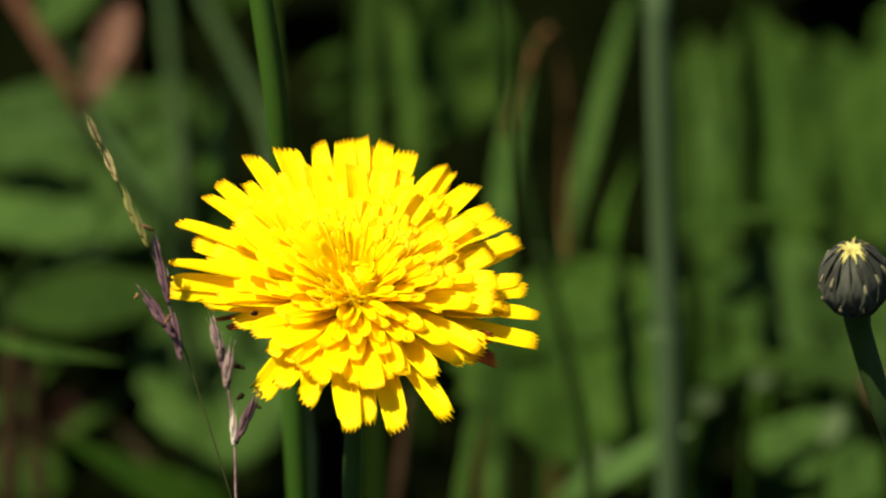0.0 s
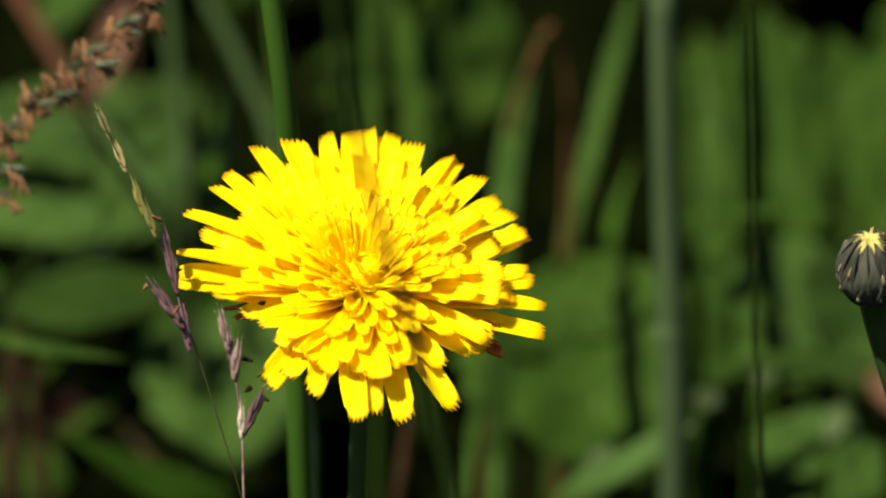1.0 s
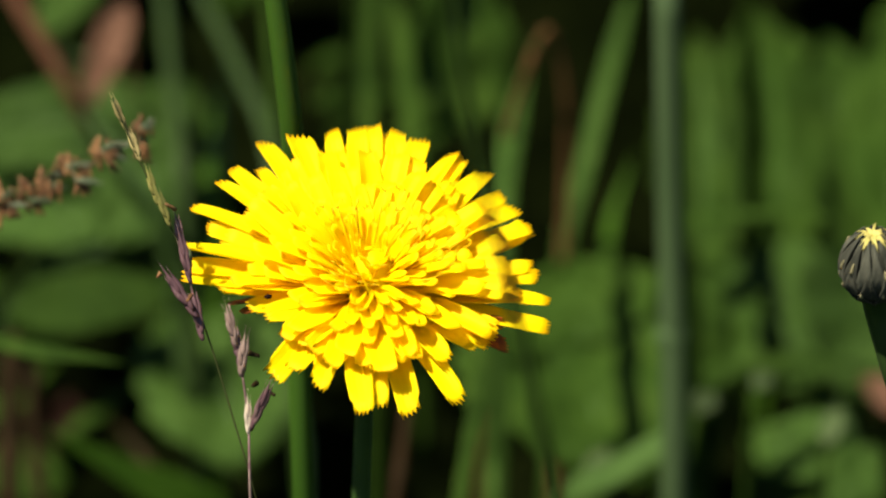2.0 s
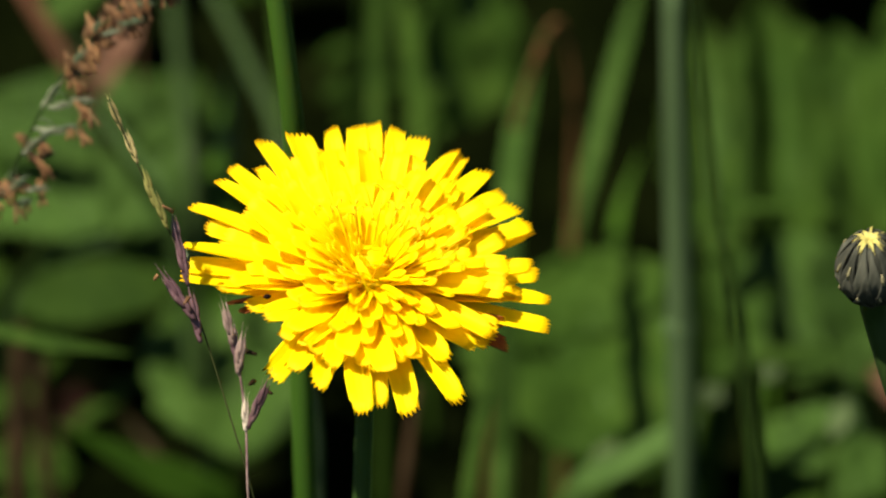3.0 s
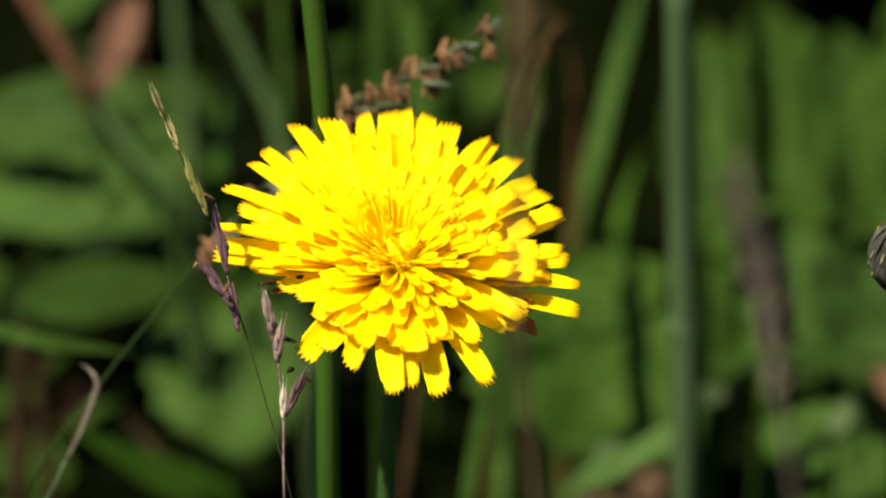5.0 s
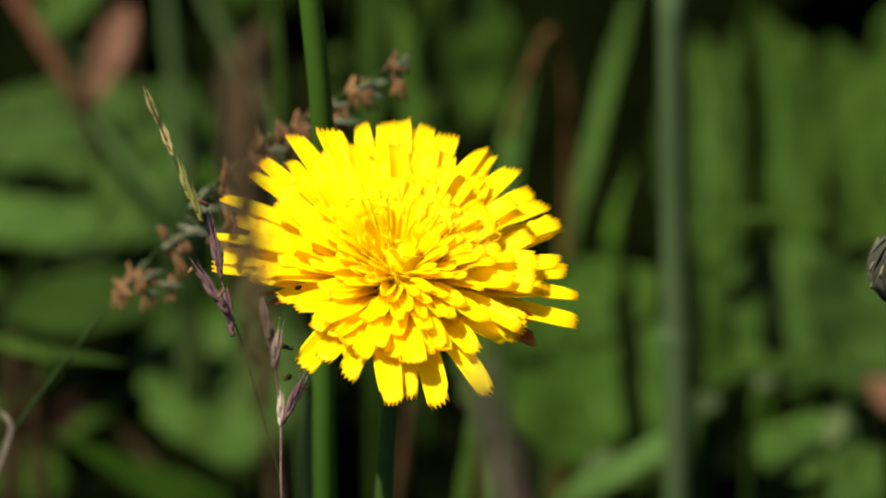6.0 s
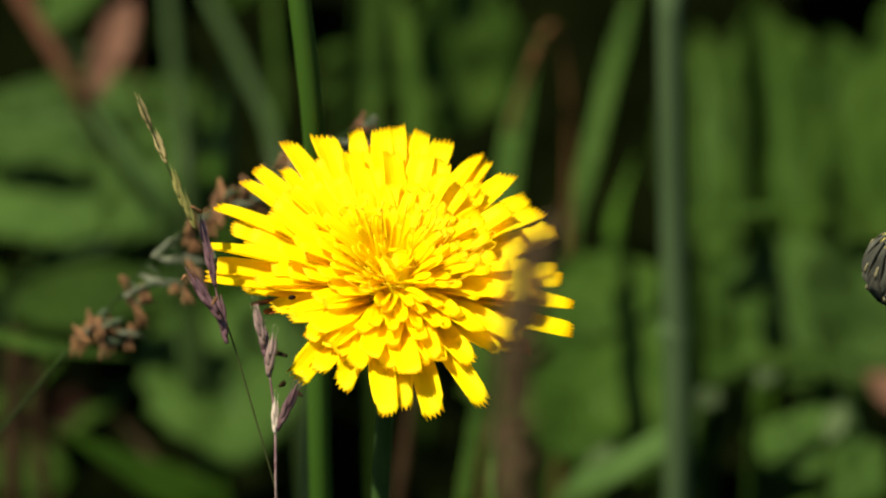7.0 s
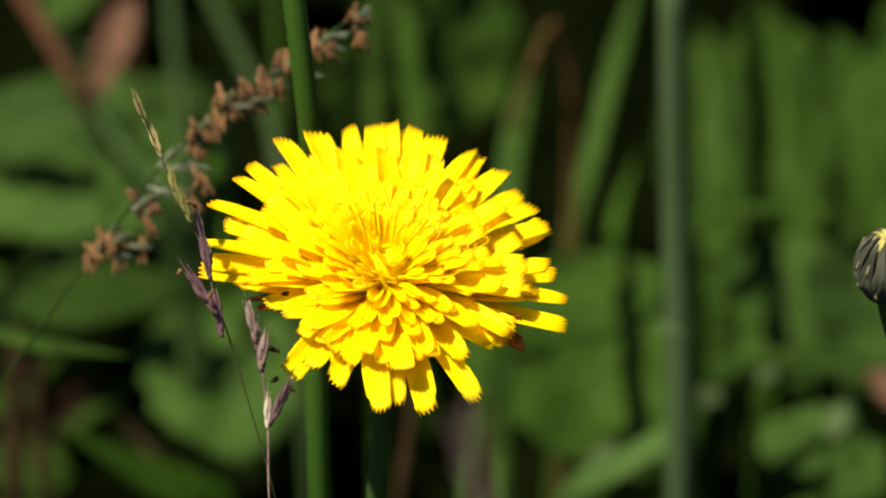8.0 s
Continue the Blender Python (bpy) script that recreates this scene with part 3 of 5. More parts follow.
for k, (count, first, radius, height, length, width, lift, bend, uneven) in enumerate(RINGS):
    kinds = [mesh_of("floret", *floret_geo(length * rng.uniform(1 - uneven, 1 + uneven), width * rng.uniform(0.85, 1.15), bend + rng.uniform(-0.14, 0.2), 100 * k + i), PETAL if k < 2 else INNER_PETAL) for i in range(11)]
    for i in range(count):
        azimuth = first + i * 360 / count + rng.uniform(-4.5, 4.5)
        # the front is fuller, so its florets lie lower
        facing = min(0.0, math.sin(radians(azimuth)))
        up = lift + math.degrees(bend) / 2 + rng.uniform(-4, 4) + (9, 11, 13, 15, 17, 18, 18, 14, 8)[k] * facing
        if k == 0 and 195 < azimuth % 360 < 340:
            continue
        # the back lies open towards the light
        up -= (-6, -5, -1, 4, 9, 12, 14, 14, 8)[k] * max(0.0, math.sin(radians(azimuth)))
        loose = 10 - 10 * facing if facing else (24, 24, 22, 20, 16, 12, 10, 10, 10)[k]
        if k in (1, 2) and facing < -0.3 and i % 2:
            continue
        ray_floret(kinds[rng.randrange(11)], azimuth, up, radius, height, rng.uniform(-loose, loose), rng.uniform(-6, 6))

for i in range(24):
    a, tilt, h = rng.uniform(-20, 380), rng.uniform(8, 50), rng.uniform(0.0082, 0.0104)
    m = FRAME @ pose(0, 0, SEAT + 0.0006, 0, 0, a) @ pose(0.0004, 0, 0, 0, tilt, 0)
    sway_y = rng.uniform(-0.0009, 0.0009)
    geo = tube([(0, 0, 0), (0.0002, sway_y * 0.5, h * 0.6), (0.0004, sway_y, h)], 0.00006, 0.00006, 6, 5)
    curl = rng.uniform(0.0006, 0.0011)
    for sgn in (1, -1):
        geo = join(geo, tube([(0.0004, sway_y, h), (0.0004, sway_y + sgn * curl * 0.7, h + curl * 0.7), (0.0004, sway_y + sgn * curl * 1.3, h + curl * 0.3), (0.0004, sway_y + sgn * curl * 1.1, h - curl * 0.35)], 0.00005, 0.00004, 7, 4))
    ob = new("style", mesh_of("style", *geo, STYLE))
    ob.parent = flower
    ob.matrix_basis = m

for az, length, up, seed, wide in ((337.5, 0.0138, 1, 1, 0.0016), (333, 0.0128, 2, 2, 0.0013), (197, 0.0126, 3, 3, 0.0016), (203, 0.0116, 3, 4, 0.0017)):
    ob = new("withered_floret", mesh_of("withered_floret", *floret_geo(length, wide, 0.12, seed), WITHERED))
    ob["label"] = "shrivelled red-brown floret"
    ob.parent = flower
    ob.matrix_basis = FRAME @ pose(0, 0, SEAT, 0, 0, az) @ pose(0.0006, 0, 0, 35, -up - 3, 0)


def dome_geo(r, low, high):
    verts, faces, s = [Vector((0, 0, high))], [], 20
    for i in range(1, 7):
        a = i / 6 * math.pi / 2
        verts += [Vector((r * math.sin(a) * math.cos(2 * math.pi * k / s), r * math.sin(a) * math.sin(2 * math.pi * k / s), low + (high - low) * math.cos(a) + 0.00012 * math.sin(k * 5 + i * 3))) for k in range(s)]
    faces += [(0, 1 + k, 1 + (k + 1) % s) for k in range(s)]
    for i in range(5):
        faces += [(1 + i * s + k, 1 + (i + 1) * s + k, 1 + (i + 1) * s + (k + 1) % s, 1 + i * s + (k + 1) % s) for k in range(s)]
    return verts, faces


disc = new("disc", mesh_of("disc", *dome_geo(0.0032, SEAT - 0.0006, SEAT + 0.0052), INNER_PETAL))
disc.parent = flower
disc.matrix_basis = FRAME

speck = FRAME @ pose(0, 0, SEAT, 0, 0, 207.4) @ pose(0.0108, 0, 0.0034, 0, -8, 0)
ob = new("speck", mesh_of("speck", *tube([(-0.0004, 0, 0), (0, 0.0001, 0.00005), (0.0004, 0, 0)], 0.0002, 0.0002, 7, 6, lambda u: 0.3 + math.sin(u * math.pi)), LITTER))
ob["label"] = "tiny dark speck on a floret"
ob.parent = flower
ob.matrix_basis = speck
SEAT_AT = HEAD + NORMAL * SEAT
under = SEAT_AT - NORMAL * 0.0062
part("involucre", tube([SEAT_AT - NORMAL * 0.0004, SEAT_AT - NORMAL * 0.0036, under - NORMAL * 0.003], 0.0036, 0.0018, 9, 14, lambda u: 0.85 + 0.5 * math.sin(math.pi * min(1, u * 1.4)) * (1 - u)), BUD, flower, "dark green cup of bracts")
for i in range(16):
    a = 2 * math.pi * i / 16
    out = fx * math.cos(a) + fy * math.sin(a)
    part("bract", blade_geo([under + out * 0.0022, under + out * 0.0043 + NORMAL * 0.003, SEAT_AT + out * 0.0048 - NORMAL * 0.0010], 0.0013, out, 0.2, 7, 0.4), BUD, flower)
part("stem", tube([under - NORMAL * 0.001, (-0.00871, 0.00435, 0.18046), (-0.00913, 0.00552, 0.16724), FOOT], 0.0008, 0.0010, 22, 9), STEM, flower)

# ---- the closed bud ----
BUD_AT, BUD_FOOT = Vector((0.03762, -0.00814, 0.20199)), Vector((0.07930, 0.00406, 0.00000))
bud = thing("flower_bud", BUD_FOOT, "closed dark bud with yellow tip on a stem", "flower bud")
axis = Vector((-0.14382, -0.27885, 0.94950))
bx = (Vector((1, 0, 0)) - axis * axis.x).normalized()
by = axis.cross(bx)


def bud_shell(u, r=0.0029):
    """Radius and height along the bud, u from its foot to its mouth."""
    return r * (0.42 + 0.95 * math.sin(math.pi * (0.12 + 0.74 * u)) - 0.38), -0.0036 + 0.0072 * u


def bud_geo():
    verts, faces, n, s = [], [], 12, 18
    for i in range(n):
        r, h = bud_shell(i / (n - 1))
        verts += [BUD_AT + axis * h + (bx * math.cos(2 * math.pi * k / s) + by * math.sin(2 * math.pi * k / s)) * r * 0.97 for k in range(s)]
    for i in range(n - 1):
        faces += [(i * s + k, i * s + (k + 1) % s, (i + 1) * s + (k + 1) % s, (i + 1) * s + k) for k in range(s)]
    faces += [tuple(range(s)), tuple((n - 1) * s + k for k in range(s))]
    return verts, faces


part("cup", bud_geo(), BUD, bud)
for ring, (count, u0, u1, wide) in enumerate(((13, 0.12, 1.08, 0.0017), (12, 0.0, 0.76, 0.0018), (9, -0.04, 0.44, 0.0017))):
    for i in range(count):
        a = 2 * math.pi * (i + 0.5 * ring) / count + rng.uniform(-0.1, 0.1)
        out = bx * math.cos(a) + by * math.sin(a)
        top = u1 + rng.uniform(-0.06, 0.04)
        pts = []
        for q in range(6):
            r, h = bud_shell(u0 + (top - u0) * q / 5)
            pts.append(BUD_AT + axis * h + out * (r + 0.00014 * (ring + 1)))
        b = part("bract", blade_geo(pts, wide, out, 0.12, 9, 0.5, 0.00012), BUD, bud)
        if ring and rng.random() < 0.5:
            e = pts[-1]
            part("bract_tip", tube([pts[-2].lerp(e, 0.3) + out * 0.00016, e + out * 0.00014, e + axis * 0.0003], 0.00020, 0.00005, 5, 5), BUD_TIP, b, "pale dry tip")
for i in range(22):
    a = 2 * math.pi * i / 22 + rng.uniform(-0.15, 0.15)
    out = bx * math.cos(a) + by * math.sin(a)
    r = rng.uniform(0.0008, 0.0019)
    top = BUD_AT + axis * 0.0036
    part("closed_floret", blade_geo([top, top + out * r * 0.5 + axis * 0.0004, top + out * r - axis * rng.uniform(0.0, 0.0003)], 0.00032, axis, 0.2, 6, 0.5, 0.00008), BUD_FLORET, bud, "pale yellow floret tip")
part("stem", tube([BUD_AT - axis * 0.0030, BUD_AT - axis * 0.007, (0.04131, -0.00696, 0.18690), Vector((0.04330, -0.00594, 0.18098)), BUD_FOOT], 0.0012, 0.0011, 18, 9, lambda u: 1.0 + 0.25 * max(0, 0.25 - u) * 4), STEM, bud)


# ---- grasses ----
def spikelet(at, way, length, width, face=(0, -0.8, 0.5), glumes=3, seed=0, awn=0.25):
    """A flattened spikelet of overlapping pointed glumes."""
    r = random.Random(seed)
    at, way = Vector(at), Vector(way).normalized()
    side = way.cross(Vector(face)).normalized()
    front = side.cross(way)
    geo = ([], [])
    count = glumes + 2
    for i in range(count):
        s = (1 if i % 2 else -1) * (0.35 + 0.65 * i / count) if i < count - 1 else 0
        b = at + way * (length * 0.50 * i / count)
        t = at + way * (length * (0.52 + 0.46 * i / count + 0.05 * r.random())) + side * (s * width * 0.42)
        m = b.lerp(t, 0.45) + side * (s * width * 0.20) + front * (width * 0.12 * (i % 3 - 1))
        geo = join(geo, tube([b, m, t], width * 0.27, width * 0.03, 8, 6, lambda u: 0.35 + 1.15 * math.sin(math.pi * min(1, u * 0.9 + 0.08))))
        geo = join(geo, tube([t, t + way * (length * awn * 0.6) + side * (s * width * 0.2)], width * 0.03, width * 0.012, 3, 4))
    return geo


def toward(a, b):
    return (Vector(b) - Vector(a)).normalized()


stem_a = [(-0.01946, -0.01580, 0.18219), (-0.02133, -0.01329, 0.18809), (-0.02324, -0.01081, 0.19395), (-0.02483, -0.00917, 0.19847), (-0.02620, -0.00754, 0.20296), (-0.02777, -0.00661, 0.20633), (-0.02974, -0.00515, 0.21056), (-0.03221, -0.00302, 0.21585)]
FESCUE_FOOT = Vector((0.01454, -0.00580, 0.00000))
fescue = thing("fescue_panicle", FESCUE_FOOT, "thin grass stem with narrow purple spikelets", "grass")
part("stem", tube([FESCUE_FOOT, FESCUE_FOOT.lerp(Vector(stem_a[0]), 0.6), *stem_a], 0.00010, 0.00008, 30, 6), OLIVE_STEM, fescue)
for i, (a, b, length, width, mat) in enumerate([
        ((-0.02395, -0.01136, 0.19495), (-0.02505, -0.00917, 0.19940), 0.0060, 0.00108, PURPLE),
        ((-0.02439, -0.01110, 0.19726), (-0.02762, -0.00953, 0.20165), 0.0068, 0.00114, PURPLE),
        ((-0.02501, -0.00946, 0.19989), (-0.02638, -0.00729, 0.20524), 0.0062, 0.00100, PURPLE),
        ((-0.02587, -0.00697, 0.20198), (-0.02667, -0.00576, 0.20580), 0.0042, 0.00089, PURPLE),
        ((-0.02530, -0.00807, 0.20022), (-0.02571, -0.00669, 0.20242), 0.0030, 0.00112, GREEN_GLUME),
        ((-0.02690, -0.00751, 0.20489), (-0.02836, -0.00629, 0.20873), 0.0044, 0.00086, OLIVE),
        ((-0.02803, -0.00647, 0.20655), (-0.02938, -0.00509, 0.21064), 0.0046, 0.00082, OLIVE),
        ((-0.02959, -0.00520, 0.21047), (-0.03092, -0.00357, 0.21308), 0.0040, 0.00086, STRAW),
        ((-0.03087, -0.00373, 0.21282), (-0.03247, -0.00275, 0.21628), 0.0044, 0.00078, STRAW)]):
    part("spikelet", spikelet(a, toward(a, b), length, width, seed=i, glumes=3, awn=0.06), mat, fescue)
for a, b in (((-0.02640, -0.00754, 0.20672), (-0.02725, -0.00812, 0.20768)), ((-0.02486, -0.01168, 0.20010), (-0.02520, -0.01284, 0.20013)), ((-0.02769, -0.01059, 0.20184), (-0.02805, -0.01086, 0.20141))):
    part("anther", tube([a, b], 0.00022, 0.00012, 4, 5), ANTHER, fescue, "small withered anther")

stem_b = [(-0.01897, -0.01823, 0.18396), (-0.01912, -0.01575, 0.18981), (-0.01968, -0.01412, 0.19431), (-0.02040, -0.01193, 0.19781), (-0.02092, -0.01084, 0.19956)]
FESCUE_FOOT_B = Vector((-0.01597, -0.01023, 0.00000))
fescue_b = thing("fescue_panicle", FESCUE_FOOT_B, "grass stem with pinkish spikelets touching the flower", "grass")
part("stem", tube([FESCUE_FOOT_B, FESCUE_FOOT_B.lerp(Vector(stem_b[0]), 0.6), *stem_b], 0.00014, 0.00009, 30, 6), PURPLE, fescue_b)
for i, (a, b, length, width, mat) in enumerate([
        ((-0.02008, -0.01455, 0.19739), (-0.02093, -0.01363, 0.20076), 0.00470, 0.00098, PINK_GLUME),
        ((-0.01993, -0.01427, 0.19596), (-0.02055, -0.01236, 0.19901), 0.0036, 0.00105, PURPLE),
        ((-0.01967, -0.01599, 0.19509), (-0.01930, -0.01484, 0.19881), 0.00470, 0.00106, PINK_GLUME),
        ((-0.01957, -0.01522, 0.19444), (-0.01983, -0.01331, 0.19749), 0.0034, 0.00105, PURPLE),
        ((-0.01880, -0.01780, 0.19030), (-0.01629, -0.01711, 0.19708), 0.0064, 0.00105, PURPLE),
        ((-0.01901, -0.01794, 0.19008), (-0.01905, -0.01713, 0.19326), 0.00403, 0.00079, WHITE_GLUME)]):
    part("spikelet", spikelet(a, toward(a, b), length, width, seed=20 + i, glumes=3), mat, fescue_b)
for a, b in (((-0.01931, -0.01399, 0.19640), (-0.01803, -0.01501, 0.19665)), ((-0.01829, -0.01549, 0.19400), (-0.01864, -0.01648, 0.19431)), ((-0.01721, -0.01672, 0.19392), (-0.01654, -0.01774, 0.19418))):
    part("anther", tube([a, b], 0.0003, 0.00015, 4, 5), DRY, fescue_b, "small dry brown anther")

# the stout green stem behind the flower
CULM_FOOT = Vector((-0.00874, 0.01120, 0.00000))
culm = thing("tall_grass", CULM_FOOT, "smooth bright green grass stem behind the flower", "grass")
part("stem", tube([CULM_FOOT, (-0.01511, 0.02042, 0.15658), (-0.01581, 0.02407, 0.18096), (-0.01606, 0.02205, 0.19884), (-0.01773, 0.02373, 0.21437), (-0.01899, 0.02653, 0.22456)], 0.00124, 0.00112, 26, 9), CULM, culm)
part("sheath", tube([CULM_FOOT, CULM_FOOT.lerp(Vector((-0.01511, 0.02042, 0.15658)), 0.3), CULM_FOOT.lerp(Vector((-0.01511, 0.02042, 0.15658)), 0.6)], 0.0016, 0.0014, 8, 9), CULM, culm)


# ---- the flowering grass with brown anthers ----
BROME_FOOT = Vector((-0.09021, 0.04579, -0.04195))
brome = thing("flowering_grass", BROME_FOOT, "flowering grass panicle hung with brown anthers", "grass")
rachis = [(-0.05899, 0.02448, 0.14847), (-0.05217, 0.02849, 0.15901), (-0.04665, 0.03114, 0.16634), (-0.04299, 0.03288, 0.17118), (-0.03939, 0.03464, 0.17505), (-0.03670, 0.03615, 0.17850), (-0.03372, 0.03764, 0.18195), (-0.03045, 0.03900, 0.18519), (-0.02629, 0.04030, 0.18833), (-0.02152, 0.04107, 0.19164), (-0.01677, 0.04171, 0.19472), (-0.01219, 0.04234, 0.19779)]
# where the spikelets hang: share of the rachis, off to the side and up from it in mm, pairs of anthers
HANGING = [(0.060, -0.0, 0.0, 4), (0.115, 0.1, -0.1, 3), (0.133, 1.0, -0.7, 3), (0.241, 0.4, -0.3, 2), (0.268, 1.3, -1.1, 2), (0.221, 2.7, -2.0, 1), (0.145, 3.4, -2.4, 1), (0.088, 2.2, -2.0, 1), (0.459, 1.3, -1.3, 2), (0.421, 3.1, -2.9, 2), (0.336, 3.7, -2.9, 2), (0.521, 0.2, -0.3, 3), (0.554, 0.7, -0.8, 4), (0.589, 0.8, -1.1, 4), (0.604, -0.3, 0.5, 3),
           (0.622, 0.4, -0.5, 4), (0.669, 0.2, -0.3, 4), (0.669, 1.1, -1.7, 4), (0.717, 0.3, -0.6, 4), (0.717, 1.2, -1.7, 3), (0.779, 0.1, -0.1, 3), (0.794, 0.8, -1.3, 3), (0.787, 1.5, -2.4, 2), (0.860, 0.1, -0.2, 2), (0.887, 0.4, -0.6, 2), (0.877, 1.0, -1.7, 1), (0.975, -0.0, 0.1, 1), (0.990, 0.5, -0.8, 1), (0.957, 1.3, -2.1, 1)]
LONG_GLUMES = [(0.311, -0.00029, 0.00482, -0.27), (0.391, -0.00064, 0.00341, 0.00), (0.361, 0.00017, 0.00439, 0.76)]
part("stem", tube([BROME_FOOT, BROME_FOOT.lerp(Vector(rachis[0]), 0.6), *rachis], 0.00020, 0.00011, 40, 6), THIN_STEM, brome)
line = smooth_line(rachis[3:], 121)
rng = random.Random(11)
IMAGE_UP = Vector((0, 0.53, 0.85))
DOWN = -IMAGE_UP
for i, (share, dx, up, pairs) in enumerate(HANGING):
    s = min(119, int(share * 120))
    p = line[s]
    along = (line[s + 1] - line[max(s - 1, 0)]).normalized()
    start = p + Vector((dx * 0.5, 0, 0)) / 1000 + IMAGE_UP * (up * 0.5 / 1000) + Vector((0, rng.uniform(-0.0012, 0.0012), 0))
    way = (along * 0.8 + Vector((dx, 0, 0)) * 0.5 + IMAGE_UP * (0.25 * up + rng.uniform(-0.3, 0.4))).normalized()
    part("pedicel", tube([p, p.lerp(start, 0.5) + along * 0.0003, start], 0.0001, 0.00008, 4, 4), GREEN_GLUME, brome)
    length = rng.uniform(0.0024, 0.0036) * (0.6 if share > 0.9 else 1.0)
    part("spikelet", spikelet(start, way, length, rng.uniform(0.0006, 0.0009), seed=60 + i, glumes=3, awn=0.12), PALE_GLUME if i % 3 == 0 else GREEN_GLUME, brome)
    at = p + Vector((dx, 0, 0)) / 1000 + IMAGE_UP * (up / 1000)
    for k in range(pairs + 1):
        hang = at + Vector((rng.uniform(-0.0008, 0.0008), rng.uniform(-0.0008, 0.0008), 0)) + IMAGE_UP * rng.uniform(-0.0005, 0.0009)
        drop = (DOWN + Vector((rng.uniform(-0.3, 0.9), rng.uniform(-0.5, 0.3), 0))).normalized()
        part("filament", tube([start.lerp(start + way * length, 0.5), hang], 0.00004, 0.00004, 3, 4), GREEN_GLUME, brome)
        size = rng.uniform(0.0008, 0.0013)
        for sgn in (1, -1):
            spread = (drop + Vector((sgn * rng.uniform(0.05, 0.4), rng.uniform(-0.2, 0.2), 0))).normalized()
            part("anther", tube([hang + Vector((sgn * 0.0002, 0, 0)) - spread * size * 0.9, hang + Vector((sgn * 0.0002, 0, 0)), hang + Vector((sgn * 0.0002, 0, 0)) + spread * size], 0.00018, 0.00019, 5, 6), ANTHER, brome)
# long pale glumes standing out below the crowded part
for x, y, length, turn in LONG_GLUMES:
    a = line[min(119, int(x * 120))] + IMAGE_UP * y
    part("glume", spikelet(a, Vector((math.cos(turn), 0, 0)) + IMAGE_UP * math.sin(turn), length, 0.0009, seed=90, glumes=2, awn=0.1), PALE_GLUME, brome, "long pale dry glume")
part("leaf_sheath", tube([(-0.05766, 0.01809, 0.14927), (-0.05620, 0.01908, 0.15199), (-0.05500, 0.02014, 0.15478)], 0.00014, 0.00022, 8, 5), GREEN_GLUME, brome)
part("dry_leaf", blade_geo([(-0.05500, 0.02014, 0.15478), (-0.05370, 0.02072, 0.15782), (-0.05281, 0.02204, 0.16002), (-0.05205, 0.02346, 0.16236), (-0.05273, 0.02419, 0.16347), (-0.05389, 0.02507, 0.16379)], 0.00055, (0, -0.85, 0.5), 0.5, 18, 0.25, 0.00012), GREY_GLUME, brome, "kinked dry greyish-pink leaf")


# ---- thin dark stems in front ----
def thin_stem(pts, radius, label, pivot=None):
    foot = Vector((pts[0][0] + 0.004, pts[0][1] + 0.002, -0.03))
    ob = thing("wiry_grass", pivot or foot, label, "grass", "thin swaying stems")
    part("stem", tube([foot, *pts], radius * 1.15, radius * 0.7, 24, 6), THIN_STEM, ob)
    for k in (1, 3):
        p, d = Vector(pts[k]), (Vector(pts[k + 1]) - Vector(pts[k])).normalized()
        part("node", tube([p - d * 0.0006, p, p + d * 0.0006], radius * 1.0, radius * 1.0, 5, 6, lambda u: 1 + 0.15 * math.sin(u * math.pi)), THIN_STEM, ob)
    return ob


stem_left = thin_stem([(0.01273, -0.08346, 0.21846), (0.01049, -0.08208, 0.23087), (0.00834, -0.08114, 0.24256), (0.00670, -0.08071, 0.25004), (0.00531, -0.08000, 0.25626), (0.00393, -0.07917, 0.26439), (0.00311, -0.07718, 0.27776)], 0.00046, "thin dark green swaying grass stem", (0.01633, -0.08166, 0.01091))
stem_right = thin_stem([(0.02579, -0.05627, 0.19669), (0.02495, -0.05459, 0.21069), (0.02381, -0.05115, 0.23127), (0.02269, -0.04783, 0.25165), (0.02189, -0.04674, 0.26280)], 0.00028, "thin dark green upright grass stem")


# ---- swaying grass heads in front ----
def grass_head(name, pts, top_n, length, width, mats, label, seed, stem_r=0.0003, pivot=None):
    """A grass head whose upper part, the last top_n points, carries spikelets."""
    foot = Vector((pts[0][0] - 0.002, pts[0][1] + 0.002, -0.03))
    ob = thing(name, pivot or foot, label, "grass", "swaying grass heads")
    part("stem", tube([foot, *pts], stem_r, stem_r * 0.4, 26, 6), mats[0], ob)
    r = random.Random(seed)
    run = smooth_line(pts[-top_n:], 40)
    for i in range(0, 40, 2):
        along = (run[min(i + 1, 39)] - run[max(i - 1, 0)]).normalized()
        side = along.cross(Vector((0, -0.85, 0.53))).normalized() * (1 if i % 4 else -1)
        way = along + side * r.uniform(0.15, 0.5) + Vector((0, r.uniform(-0.3, 0.3), 0))
        part("spikelet", spikelet(run[i] + side * 0.0002, way, length * r.uniform(0.8, 1.1), width, seed=seed + i, glumes=3), mats[i % len(mats)], ob)
    return ob


head_near = grass_head("swaying_grass", [(-0.00392, -0.10514, 0.23265), (-0.00225, -0.10367, 0.24590), (-0.00108, -0.10153, 0.25553), (0.00002, -0.10012, 0.26246), (0.00165, -0.09906, 0.26883)], 4, 0.0036, 0.00135, [BROWN_GLUME], "purple-brown grass head swaying near the lens", 200, 0.0004, pivot=(-0.00558, -0.10348, 0.03955))
head_far = grass_head("swaying_grass", [(0.02407, -0.10160, 0.23290), (0.01989, -0.10093, 0.24506), (0.01819, -0.09936, 0.25391), (0.01677, -0.09777, 0.26123), (0.01469, -0.09698, 0.26883)], 3, 0.00260, 0.00066, [GREY_GLUME, GREY_GLUME, PURPLE], "purplish narrow grass head on a thin stem", 300, pivot=(0.02239, -0.09992, 0.03546))

